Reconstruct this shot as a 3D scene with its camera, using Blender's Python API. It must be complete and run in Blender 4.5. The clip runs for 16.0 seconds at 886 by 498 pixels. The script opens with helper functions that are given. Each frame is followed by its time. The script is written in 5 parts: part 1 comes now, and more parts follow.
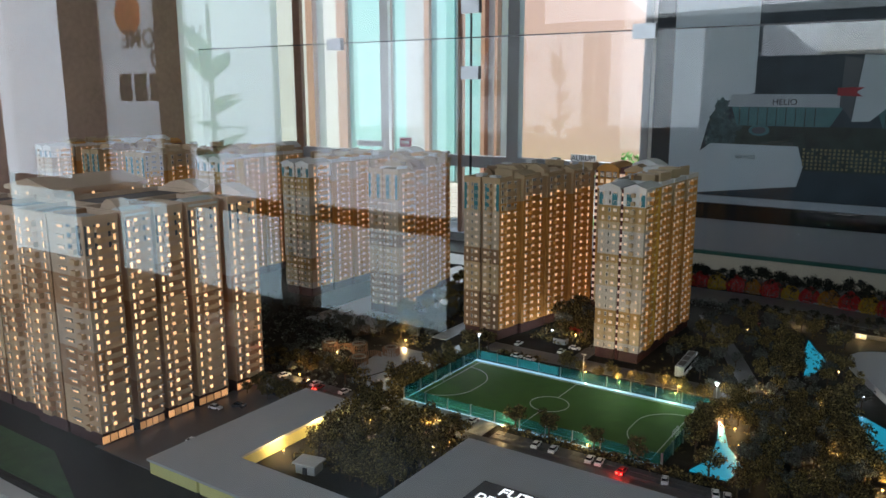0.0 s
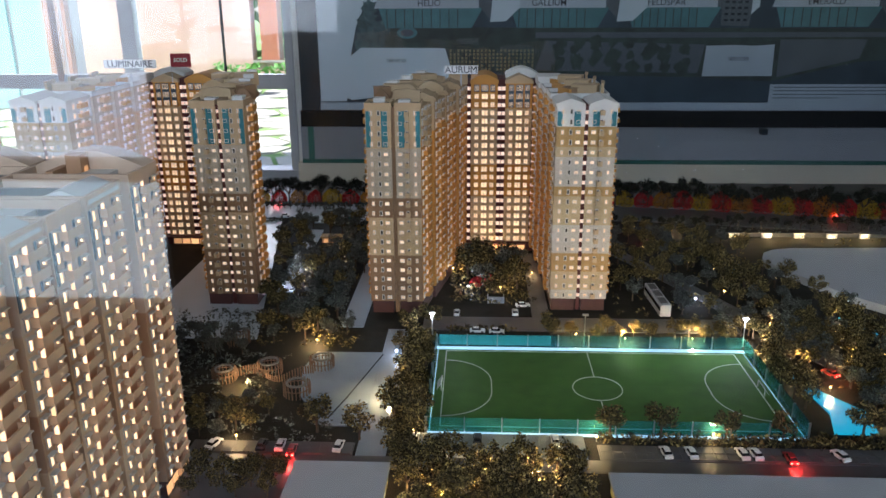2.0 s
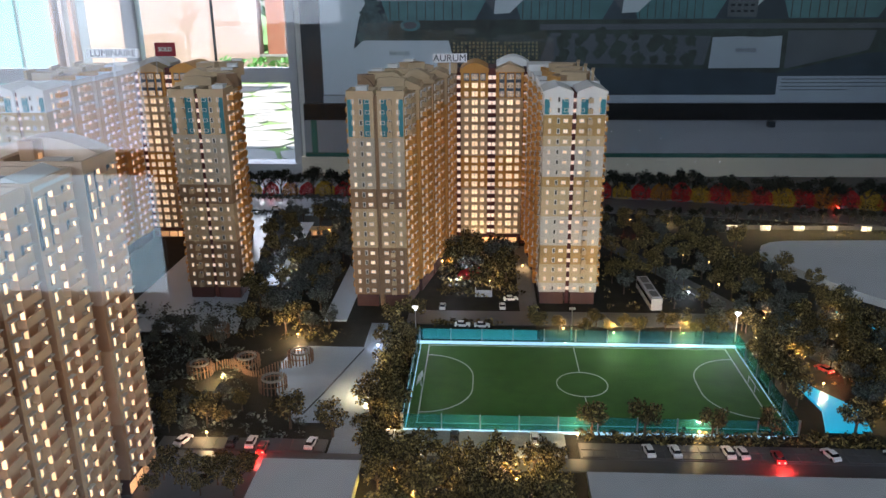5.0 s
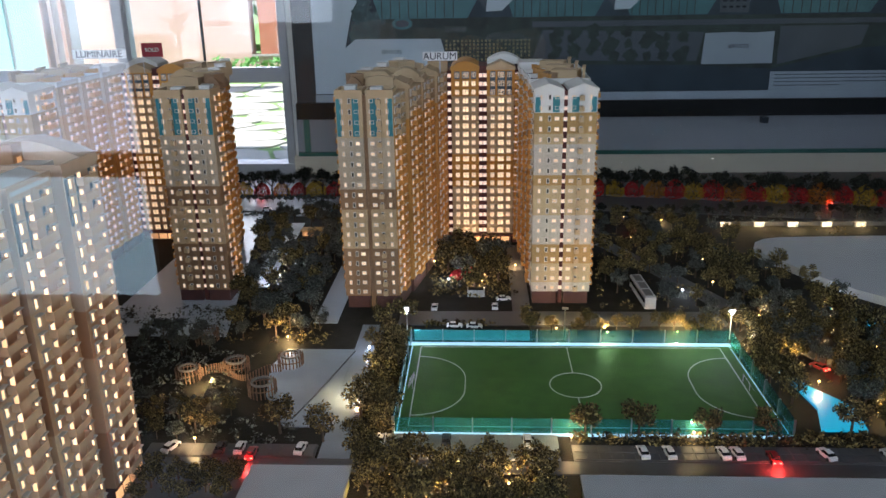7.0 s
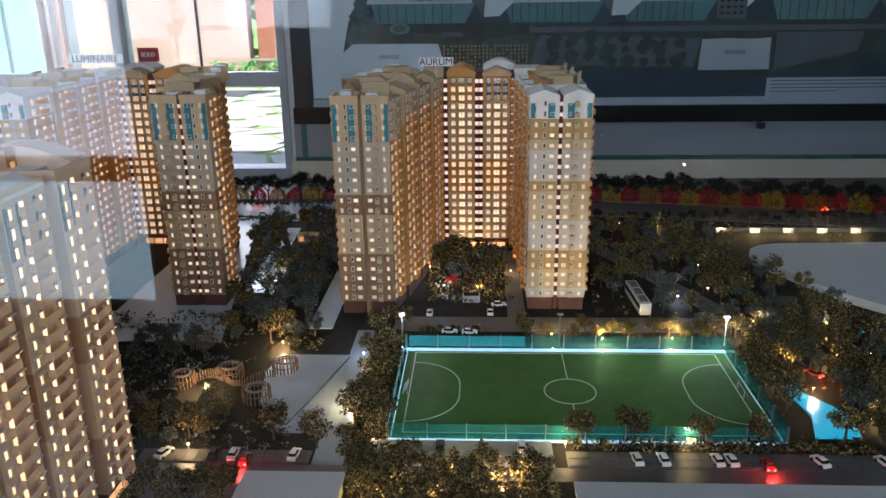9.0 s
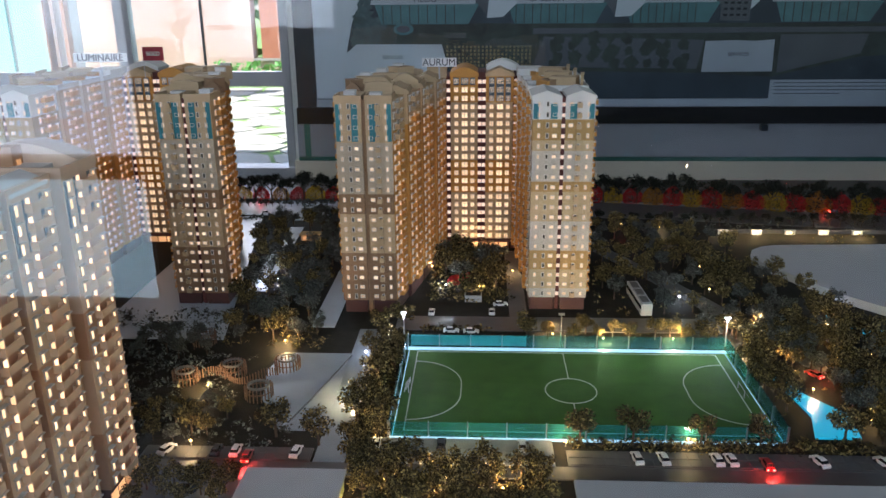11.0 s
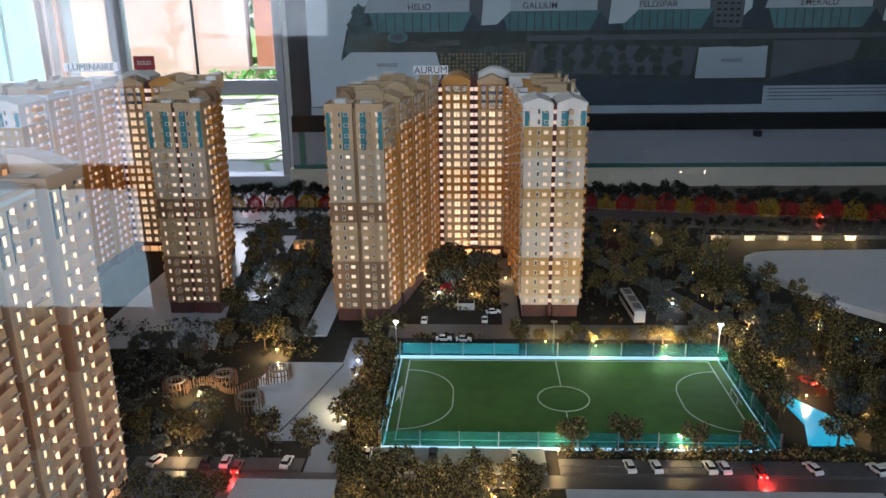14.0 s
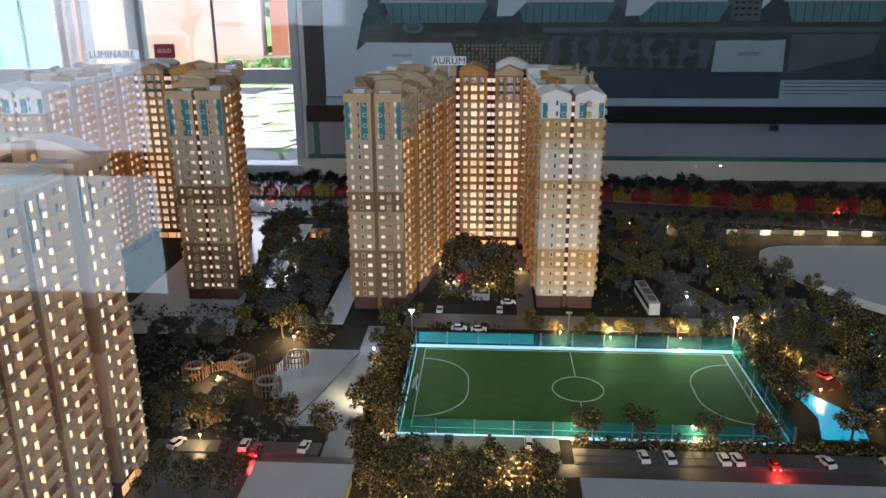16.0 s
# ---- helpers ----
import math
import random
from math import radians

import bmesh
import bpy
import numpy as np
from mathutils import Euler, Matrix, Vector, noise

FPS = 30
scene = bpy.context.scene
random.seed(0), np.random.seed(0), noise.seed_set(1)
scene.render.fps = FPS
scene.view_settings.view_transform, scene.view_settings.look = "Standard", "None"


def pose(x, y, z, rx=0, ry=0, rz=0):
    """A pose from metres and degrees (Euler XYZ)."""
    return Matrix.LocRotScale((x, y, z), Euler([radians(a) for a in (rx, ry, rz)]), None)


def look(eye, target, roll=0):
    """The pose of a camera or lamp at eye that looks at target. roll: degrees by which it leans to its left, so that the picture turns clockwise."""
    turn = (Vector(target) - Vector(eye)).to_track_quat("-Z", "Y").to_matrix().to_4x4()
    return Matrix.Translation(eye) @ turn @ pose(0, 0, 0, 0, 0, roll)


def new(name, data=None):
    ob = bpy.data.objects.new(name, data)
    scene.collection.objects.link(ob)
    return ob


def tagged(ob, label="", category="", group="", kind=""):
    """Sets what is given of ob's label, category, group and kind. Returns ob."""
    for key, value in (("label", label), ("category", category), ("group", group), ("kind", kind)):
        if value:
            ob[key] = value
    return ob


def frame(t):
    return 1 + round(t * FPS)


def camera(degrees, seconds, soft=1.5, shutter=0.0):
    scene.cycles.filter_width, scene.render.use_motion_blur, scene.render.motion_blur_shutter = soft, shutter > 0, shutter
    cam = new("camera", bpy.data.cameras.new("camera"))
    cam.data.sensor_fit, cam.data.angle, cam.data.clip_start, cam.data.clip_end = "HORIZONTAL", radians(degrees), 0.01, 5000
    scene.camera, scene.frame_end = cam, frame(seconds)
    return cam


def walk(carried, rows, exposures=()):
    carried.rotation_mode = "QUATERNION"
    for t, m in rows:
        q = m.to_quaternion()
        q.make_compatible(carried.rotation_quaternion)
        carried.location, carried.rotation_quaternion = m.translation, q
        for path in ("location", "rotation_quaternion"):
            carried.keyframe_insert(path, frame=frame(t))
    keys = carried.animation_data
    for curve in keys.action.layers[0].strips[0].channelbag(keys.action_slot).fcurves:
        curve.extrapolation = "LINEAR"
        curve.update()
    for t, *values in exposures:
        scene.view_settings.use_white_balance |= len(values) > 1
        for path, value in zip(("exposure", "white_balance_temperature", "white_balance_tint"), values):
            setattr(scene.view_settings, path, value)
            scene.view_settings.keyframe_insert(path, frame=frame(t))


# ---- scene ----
cam = camera(58.9, 16.0)
PATH = [
    (0, (-0.027, -0.005, 0.741), (-1.124, 1.619, 0.341), -0.1),
    (0.5, (-0.44, -0.005, 0.712), (-1.224, 1.766, 0.212), -0.3),
    (1, (-0.731, 0.143, 0.696), (-1.443, 1.939, 0.178), -0.3),
    (1.5, (-0.938, 0.213, 0.708), (-1.236, 2.1, 0.118), 1.0),
    (2, (-1.031, 0.264, 0.713), (-1.117, 2.163, 0.091), -0.3),
    (2.5, (-0.973, 0.302, 0.693), (-1.167, 2.198, 0.086), -1.0),
    (3, (-0.972, 0.309, 0.691), (-1.159, 2.196, 0.054), -1.3),
    (3.5, (-0.976, 0.303, 0.691), (-1.123, 2.194, 0.058), -1.0),
    (4, (-0.979, 0.304, 0.693), (-1.091, 2.195, 0.052), -0.4),
    (6.5, (-0.974, 0.315, 0.694), (-1.081, 2.213, 0.071), -0.8),
    (7, (-0.971, 0.324, 0.692), (-1.069, 2.217, 0.053), -1.0),
    (7.5, (-0.972, 0.324, 0.692), (-1.078, 2.218, 0.057), -0.8),
    (8, (-0.97, 0.318, 0.693), (-1.079, 2.215, 0.068), -0.5),
    (8.5, (-0.965, 0.321, 0.694), (-1.066, 2.218, 0.071), -0.7),
    (9, (-0.966, 0.325, 0.694), (-1.058, 2.222, 0.066), -0.8),
    (11.5, (-0.965, 0.317, 0.694), (-1.063, 2.214, 0.068), -0.5),
    (12, (-0.963, 0.321, 0.692), (-1.054, 2.219, 0.067), -0.3),
    (12.5, (-0.958, 0.324, 0.692), (-1.041, 2.224, 0.073), -0.3),
    (13, (-0.958, 0.323, 0.694), (-1.041, 2.224, 0.079), -0.5),
    (13.5, (-0.958, 0.323, 0.695), (-1.041, 2.225, 0.083), -0.5),
    (14, (-0.956, 0.323, 0.694), (-1.045, 2.226, 0.085), -0.8),
    (14.5, (-0.955, 0.319, 0.696), (-1.049, 2.22, 0.084), -0.9),
    (15, (-0.958, 0.316, 0.696), (-1.067, 2.218, 0.088), -0.9),
    (15.5, (-0.963, 0.316, 0.692), (-1.08, 2.213, 0.069), -0.5),
    (16, (-0.966, 0.311, 0.695), (-1.084, 2.206, 0.065), -0.3),
]
EXPOSURE = [(0, 0.88, 6450, 14), (0.6, 0.78, 6350, 14), (1.2, 1.05, 6200, 12), (2.0, 1.48, 6080, 18), (16, 1.48, 6080, 18)]
walk(cam, [(t, look(eye, target, roll)) for t, eye, target, roll in PATH], EXPOSURE)

# ---- world, sun, large lights ----
world = bpy.data.worlds.new("world")
scene.world = world
world.use_nodes = True
wn = world.node_tree.nodes
sky = wn.new("ShaderNodeTexSky")
sky.sky_type, sky.sun_disc = "NISHITA", False
sky.sun_elevation, sky.sun_rotation = radians(60), radians(233)
world.node_tree.links.new(sky.outputs[0], wn["Background"].inputs[0])
wn["Background"].inputs[1].default_value = 0.15
sun = new("sun", bpy.data.lights.new("sun", "SUN"))
sun.data.energy, sun.data.angle, sun.data.color = 5.0, radians(0.6), (1.0, 0.95, 0.88)
sun.matrix_basis = look((-4.0, -3.0, 8.7), (0, 0, 0))


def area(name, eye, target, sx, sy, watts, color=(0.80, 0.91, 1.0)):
    """An area lamp, for the sky's light in a window or as added fill."""
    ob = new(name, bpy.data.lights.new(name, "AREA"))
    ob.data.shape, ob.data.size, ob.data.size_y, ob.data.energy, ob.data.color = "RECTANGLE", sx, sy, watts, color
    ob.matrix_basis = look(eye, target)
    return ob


# Next two: added fill lamps, in made-up openings out of view.
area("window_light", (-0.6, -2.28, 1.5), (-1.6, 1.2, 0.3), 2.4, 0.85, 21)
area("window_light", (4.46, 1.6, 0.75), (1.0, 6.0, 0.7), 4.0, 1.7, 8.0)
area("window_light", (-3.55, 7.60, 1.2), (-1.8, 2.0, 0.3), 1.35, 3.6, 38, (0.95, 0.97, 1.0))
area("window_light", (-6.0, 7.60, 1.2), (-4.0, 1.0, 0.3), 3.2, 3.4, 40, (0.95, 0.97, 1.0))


def bulb(x, y, z, watts, color, r=0.004):
    ob = new("lamp_light", bpy.data.lights.new("lamp_light", "POINT"))
    ob.data.energy, ob.data.color, ob.data.shadow_soft_size = watts, color, r
    ob.location = (x, y, z)
    return ob


# ---- materials ----
def mat(name, color, rough=0.6, metal=0.0, vary=0.18, scale=60.0, bump=0.15, spec=0.5, per_piece=0.0, per_leaf=0.0):
    """A procedural surface: two scales of noise in colour, fine relief."""
    m = bpy.data.materials.new(name)
    m.use_nodes = True
    n, l = m.node_tree.nodes, m.node_tree.links
    b = n["Principled BSDF"]
    b.inputs["Roughness"].default_value, b.inputs["Metallic"].default_value = rough, metal
    b.inputs["Specular IOR Level"].default_value = spec
    co = n.new("ShaderNodeTexCoord")
    n1, n2 = n.new("ShaderNodeTexNoise"), n.new("ShaderNodeTexNoise")
    n1.inputs["Scale"].default_value, n1.inputs["Detail"].default_value = scale, 5
    n2.inputs["Scale"].default_value, n2.inputs["Detail"].default_value = scale * 0.13, 3
    geo = n.new("ShaderNodeNewGeometry")
    for k in (n1, n2):
        l.new(geo.outputs["Position"], k.inputs["Vector"])
    add = n.new("ShaderNodeMath")
    add.operation = "ADD"
    l.new(n1.outputs["Fac"], add.inputs[0])
    l.new(n2.outputs["Fac"], add.inputs[1])
    last = add.outputs[0]
    if per_piece:
        info = n.new("ShaderNodeObjectInfo")
        mix = n.new("ShaderNodeMath")
        mix.operation = "MULTIPLY_ADD"
        l.new(info.outputs["Random"], mix.inputs[0])
        mix.inputs[1].default_value = per_piece
        l.new(last, mix.inputs[2])
        last = mix.outputs[0]
    ramp = n.new("ShaderNodeMapRange")
    ramp.inputs["From Min"].default_value, ramp.inputs["From Max"].default_value = 0.6, 1.4 + per_piece
    ramp.inputs["To Min"].default_value, ramp.inputs["To Max"].default_value = 1 - vary, 1 + vary
    l.new(last, ramp.inputs["Value"])
    out = ramp.outputs[0]
    if per_leaf:
        # Few leaves bright, most dark: lit and shaded foliage put into the colour.
        pick, ml = n.new("ShaderNodeMapRange"), n.new("ShaderNodeMath")
        ml.operation = "MULTIPLY"
        few = n.new("ShaderNodeMath")
        few.operation, few.inputs[1].default_value = "POWER", 3.0
        l.new(geo.outputs["Random Per Island"], few.inputs[0])
        l.new(few.outputs[0], pick.inputs["Value"])
        pick.inputs["To Min"].default_value, pick.inputs["To Max"].default_value = 1 - per_leaf, 1 + 3.4 * per_leaf
        l.new(pick.outputs[0], ml.inputs[0])
        l.new(out, ml.inputs[1])
        out = ml.outputs[0]
    mul = n.new("ShaderNodeVectorMath")
    mul.operation = "SCALE"
    mul.inputs[0].default_value = color
    l.new(out, mul.inputs["Scale"])
    l.new(mul.outputs[0], b.inputs["Base Color"])
    if bump:
        bp = n.new("ShaderNodeBump")
        bp.inputs["Strength"].default_value, bp.inputs["Distance"].default_value = bump, 0.002
        l.new(n1.outputs["Fac"], bp.inputs["Height"])
        l.new(bp.outputs[0], b.inputs["Normal"])
    return m


def glow(name, color, strength, vary=0.0, sampled=True):
    """A thing that gives off light; vary: spread from piece to piece."""
    m = bpy.data.materials.new(name)
    m.use_nodes = True
    n, l = m.node_tree.nodes, m.node_tree.links
    b = n["Principled BSDF"]
    b.inputs["Base Color"].default_value = (*[0.5 * c for c in color], 1)
    b.inputs["Roughness"].default_value = 0.35
    b.inputs["Emission Color"].default_value = (*color, 1)
    b.inputs["Emission Strength"].default_value = strength
    if vary:
        info, geo, add, fr, mr = (n.new(k) for k in ("ShaderNodeObjectInfo", "ShaderNodeNewGeometry", "ShaderNodeMath", "ShaderNodeMath", "ShaderNodeMapRange"))
        fr.operation = "FRACT"
        l.new(info.outputs["Random"], add.inputs[0])
        l.new(geo.outputs["Random Per Island"], add.inputs[1])
        l.new(add.outputs[0], fr.inputs[0])
        l.new(fr.outputs[0], mr.inputs["Value"])
        mr.inputs["To Min"].default_value, mr.inputs["To Max"].default_value = strength * (1 - vary), strength * (1 + vary)
        l.new(mr.outputs[0], b.inputs["Emission Strength"])
    if not sampled:
        m.cycles.emission_sampling = "NONE"
    return m


def clear(name, tint=(1, 1, 1), ior=1.5, gain=2.0, alpha=0.0, body=(0.5, 0.5, 0.5)):
    """A thin clear sheet: lets light through and mirrors by Fresnel; alpha: share of a milky body."""
    m = bpy.data.materials.new(name)
    m.use_nodes = True
    n, l = m.node_tree.nodes, m.node_tree.links
    n.remove(n["Principled BSDF"])
    tr, gl, fr, mx, mu = (n.new(k) for k in ("ShaderNodeBsdfTransparent", "ShaderNodeBsdfGlossy", "ShaderNodeFresnel", "ShaderNodeMixShader", "ShaderNodeMath"))
    tr.inputs[0].default_value = (*tint, 1)
    gl.inputs["Roughness"].default_value = 0.0
    fr.inputs["IOR"].default_value = ior
    mu.operation, mu.inputs[1].default_value, mu.use_clamp = "MULTIPLY", gain, True
    l.new(fr.outputs[0], mu.inputs[0])
    l.new(mu.outputs[0], mx.inputs[0])
    l.new(tr.outputs[0], mx.inputs[1])
    l.new(gl.outputs[0], mx.inputs[2])
    last = mx.outputs[0]
    if alpha:
        df, m2 = n.new("ShaderNodeBsdfDiffuse"), n.new("ShaderNodeMixShader")
        df.inputs[0].default_value = (*body, 1)
        m2.inputs[0].default_value = alpha
        l.new(last, m2.inputs[1])
        l.new(df.outputs[0], m2.inputs[2])
        last = m2.outputs[0]
    l.new(last, n["Material Output"].inputs[0])
    return m


def translucent(m):
    """Let half of the light through a thin leaf."""
    n, l = m.node_tree.nodes, m.node_tree.links
    bsdf = next(k for k in n if k.type == "BSDF_PRINCIPLED")
    tl, mx = n.new("ShaderNodeBsdfTranslucent"), n.new("ShaderNodeMixShader")
    base = bsdf.inputs["Base Color"]
    if base.is_linked:
        l.new(base.links[0].from_socket, tl.inputs[0])
    else:
        tl.inputs[0].default_value = base.default_value
    l.new(bsdf.outputs[0], mx.inputs[1])
    l.new(tl.outputs[0], mx.inputs[2])
    l.new(mx.outputs[0], n["Material Output"].inputs[0])


M_GREY = mat("render_grey", (0.41, 0.34, 0.25), 0.75, vary=0.1, scale=90)
# Tan pushed to orange: the lit windows' warm spill is painted in.
M_TANGLOW = mat("render_tan", (0.52, 0.25, 0.055), 0.75, vary=0.1, scale=90)
M_BEIGE = mat("render_beige", (0.46, 0.33, 0.19), 0.75, vary=0.1, scale=90)
M_OCHRE = mat("render_ochre", (0.37, 0.235, 0.085), 0.75, vary=0.1, scale=90)
M_SAND = mat("render_sand", (0.42, 0.325, 0.19), 0.75, vary=0.1, scale=90)
M_PALEBAND = mat("render_stone", (0.43, 0.395, 0.34), 0.75, vary=0.1, scale=90)
M_BROWN = mat("render_brown", (0.25, 0.15, 0.08), 0.75, vary=0.1, scale=90)
M_WHITE = mat("render_white", (0.62, 0.61, 0.58), 0.7, vary=0.07, scale=90)
M_TEAL = mat("teal_panel", (0.02, 0.17, 0.20), 0.5, vary=0.1, scale=90)
M_RED = mat("slot_red", (0.10, 0.025, 0.02), 0.7, vary=0.15, scale=90)
M_BASE = mat("base_red", (0.07, 0.025, 0.022), 0.6, vary=0.2, scale=90)
M_ROOF = mat("roof_deck", (0.14, 0.13, 0.125), 0.85, vary=0.2, scale=120)
# Near tower's paints brightened: missing ambient light is put into them.
M_NGREY = mat("near_grey", (0.58, 0.43, 0.31), 0.75, vary=0.1, scale=90)
M_NBROWN = mat("near_brown", (0.42, 0.235, 0.125), 0.75, vary=0.1, scale=90)
M_NBEIGE = mat("near_beige", (0.60, 0.41, 0.25), 0.75, vary=0.1, scale=90)
M_FRAME = mat("window_frame", (0.55, 0.52, 0.46), 0.6, vary=0.05, bump=0)
M_PANE = glow("lit_pane", (1.0, 0.56, 0.26), 0.95, 0.4)
M_PANE2 = glow("lit_pane_court", (1.0, 0.66, 0.36), 0.52, 0.2)
M_PANE3 = glow("lit_pane_end", (1.0, 0.72, 0.46), 0.34, 0.45)
M_PANE4 = glow("lit_pane_stair", (1.0, 0.68, 0.50), 0.44, 0.15)
M_SLATE = mat("slate_panel", (0.06, 0.09, 0.12), 0.5, vary=0.1, scale=90)
M_DIM = glow("shop_light", (1.0, 0.5, 0.2), 0.32, 0.6)
M_GROUND = mat("model_board", (0.022, 0.021, 0.017), 0.85, spec=0.15, vary=0.35, scale=40)
M_ROAD = mat("model_road", (0.075, 0.075, 0.08), 0.36, vary=0.15, scale=50, bump=0.05)
# Pale blue base: the window's reflection on the roads is put into it.
M_SHEENROAD = mat("pale_road", (0.42, 0.49, 0.57), 0.30, spec=0.3, vary=0.12, scale=30, bump=0.04)
M_PLAZA = mat("model_plaza", (0.25, 0.30, 0.365), 0.13, vary=0.12, scale=30, bump=0.04)
M_PAVER2 = mat("pale_paver", (0.22, 0.235, 0.26), 0.5, vary=0.15, scale=90, per_piece=0.4)
M_PAVER = mat("model_paver", (0.078, 0.078, 0.08), 0.6, vary=0.15, scale=90, per_piece=0.4)
M_KERB = mat("kerb", (0.20, 0.20, 0.195), 0.6, scale=90)
M_TURF = mat("turf", (0.055, 0.14, 0.018), 0.75, vary=0.25, scale=260, bump=0.5)
M_LINE = mat("line_paint", (0.55, 0.6, 0.5), 0.6, vary=0.1)
M_LAWN = mat("lawn", (0.04, 0.10, 0.035), 0.9, vary=0.3, scale=200, bump=0.6)
M_SLAB = mat("slab_grey", (0.42, 0.43, 0.435), 0.5, vary=0.06, scale=25, bump=0.03)
M_YEL = mat("yellow_wall", (0.62, 0.60, 0.24), 0.6, vary=0.08, scale=60)
M_BARK = mat("bark", (0.07, 0.045, 0.028), 0.85, vary=0.3, scale=300)
M_LEAF = mat("leaf_olive", (0.100, 0.078, 0.030), 0.65, spec=0.15, vary=0.5, scale=160, per_piece=0.6, bump=0, per_leaf=0.75)
M_LEAF2 = mat("leaf_dark", (0.050, 0.057, 0.047), 0.42, spec=0.45, vary=0.5, scale=160, per_piece=0.6, bump=0, per_leaf=0.8)
M_LEAF3 = mat("leaf_black", (0.020, 0.022, 0.016), 0.7, spec=0.1, vary=0.5, scale=160, bump=0, per_leaf=0.6)
M_LEAFR = mat("leaf_red", (0.40, 0.022, 0.022), 0.7, vary=0.3, scale=200, bump=0)
M_LEAFY = mat("leaf_yellow", (0.42, 0.27, 0.022), 0.7, vary=0.3, scale=200, bump=0)
M_LEAFO = mat("leaf_orange", (0.34, 0.15, 0.022), 0.7, vary=0.3, scale=200, bump=0)
for m in (M_LEAFR, M_LEAFY, M_LEAFO):
    translucent(m)
M_CARW = mat("car_white", (0.75, 0.75, 0.75), 0.3, vary=0.05, bump=0)
M_CARD = mat("car_dark", (0.05, 0.055, 0.065), 0.25, vary=0.1, bump=0)
M_CARR = mat("car_red", (0.35, 0.02, 0.02), 0.3, vary=0.1, bump=0)
M_UNLIT = mat("unlit_pane", (0.10, 0.095, 0.085), 0.25, vary=0.1, bump=0)
M_GLASSY = mat("car_glass", (0.012, 0.014, 0.016), 0.1, vary=0.05, bump=0)
M_TYRE = mat("tyre", (0.015, 0.015, 0.015), 0.8, bump=0)
M_STEEL = mat("steel", (0.45, 0.46, 0.47), 0.35, 0.9, vary=0.05, bump=0)
M_TAIL = glow("tail_light", (1.0, 0.05, 0.03), 10.0)
M_WARM = glow("warm_led", (1.0, 0.58, 0.15), 6.0)
M_COOL = glow("cool_led", (0.8, 0.92, 1.0), 14.0)
M_STRIP = glow("edge_strip", (0.46, 0.80, 1.0), 0.34)
M_POOL = glow("pool_light", (0.01, 0.48, 0.70), 0.26, 0.0)
M_FENCE = clear("fence_acrylic", (0.58, 0.93, 0.95), 1.45, 1.2, 0.12, (0.06, 0.38, 0.42))
M_CASE = clear("case_glass", (0.97, 0.985, 0.98), 1.5, 1.7)
M_WOODB = mat("brown_wood", (0.20, 0.085, 0.045), 0.45, vary=0.25, scale=14, bump=0.05)
M_GOLD = mat("gold_panel", (0.66, 0.36, 0.04), 0.6, vary=0.08)
M_WOODP = mat("pergola_wood", (0.14, 0.08, 0.05), 0.7, vary=0.2, scale=150)
M_POST = mat("window_wood", (0.34, 0.19, 0.13), 0.45, vary=0.2, scale=14, bump=0.05)
M_WALL = mat("wall_paint", (0.76, 0.75, 0.71), 0.8, vary=0.05, scale=12, bump=0.03)
# Near-black, so unseen walls and floor add little bounce or reflection.
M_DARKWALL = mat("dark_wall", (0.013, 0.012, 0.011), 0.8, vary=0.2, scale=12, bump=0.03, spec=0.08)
M_FLOOR = mat("floor_tile", (0.022, 0.022, 0.021), 0.4, vary=0.08, scale=10, bump=0.02)
M_CEIL = mat("ceiling_paint", (0.30, 0.30, 0.29), 0.9, vary=0.04, scale=10, bump=0)
M_ALU = mat("window_alu", (0.38, 0.39, 0.41), 0.5, 0.1, vary=0.06, scale=20, bump=0)
M_OUTPALE = mat("outdoor_pale", (0.50, 0.49, 0.47), 0.85, vary=0.06, scale=4)
M_OUTWALL = mat("outdoor_wall", (0.58, 0.40, 0.33), 0.85, vary=0.06, scale=4)
M_STONE = mat("paving_stone", (0.36, 0.345, 0.30), 0.8, vary=0.12, scale=6, per_piece=0.4)
M_GRASS = mat("outdoor_grass", (0.15, 0.26, 0.07), 0.9, vary=0.4, scale=30, bump=0.5)
# Bluer and lighter than the print: reflected haze is put into it.
M_BLUE = mat("poster_blue", (0.048, 0.070, 0.092), 0.35, vary=0.3, scale=5, bump=0, spec=0.15)
M_CYAN = mat("turquoise_glazing", (0.27, 0.50, 0.50), 0.4, vary=0.08, scale=6)


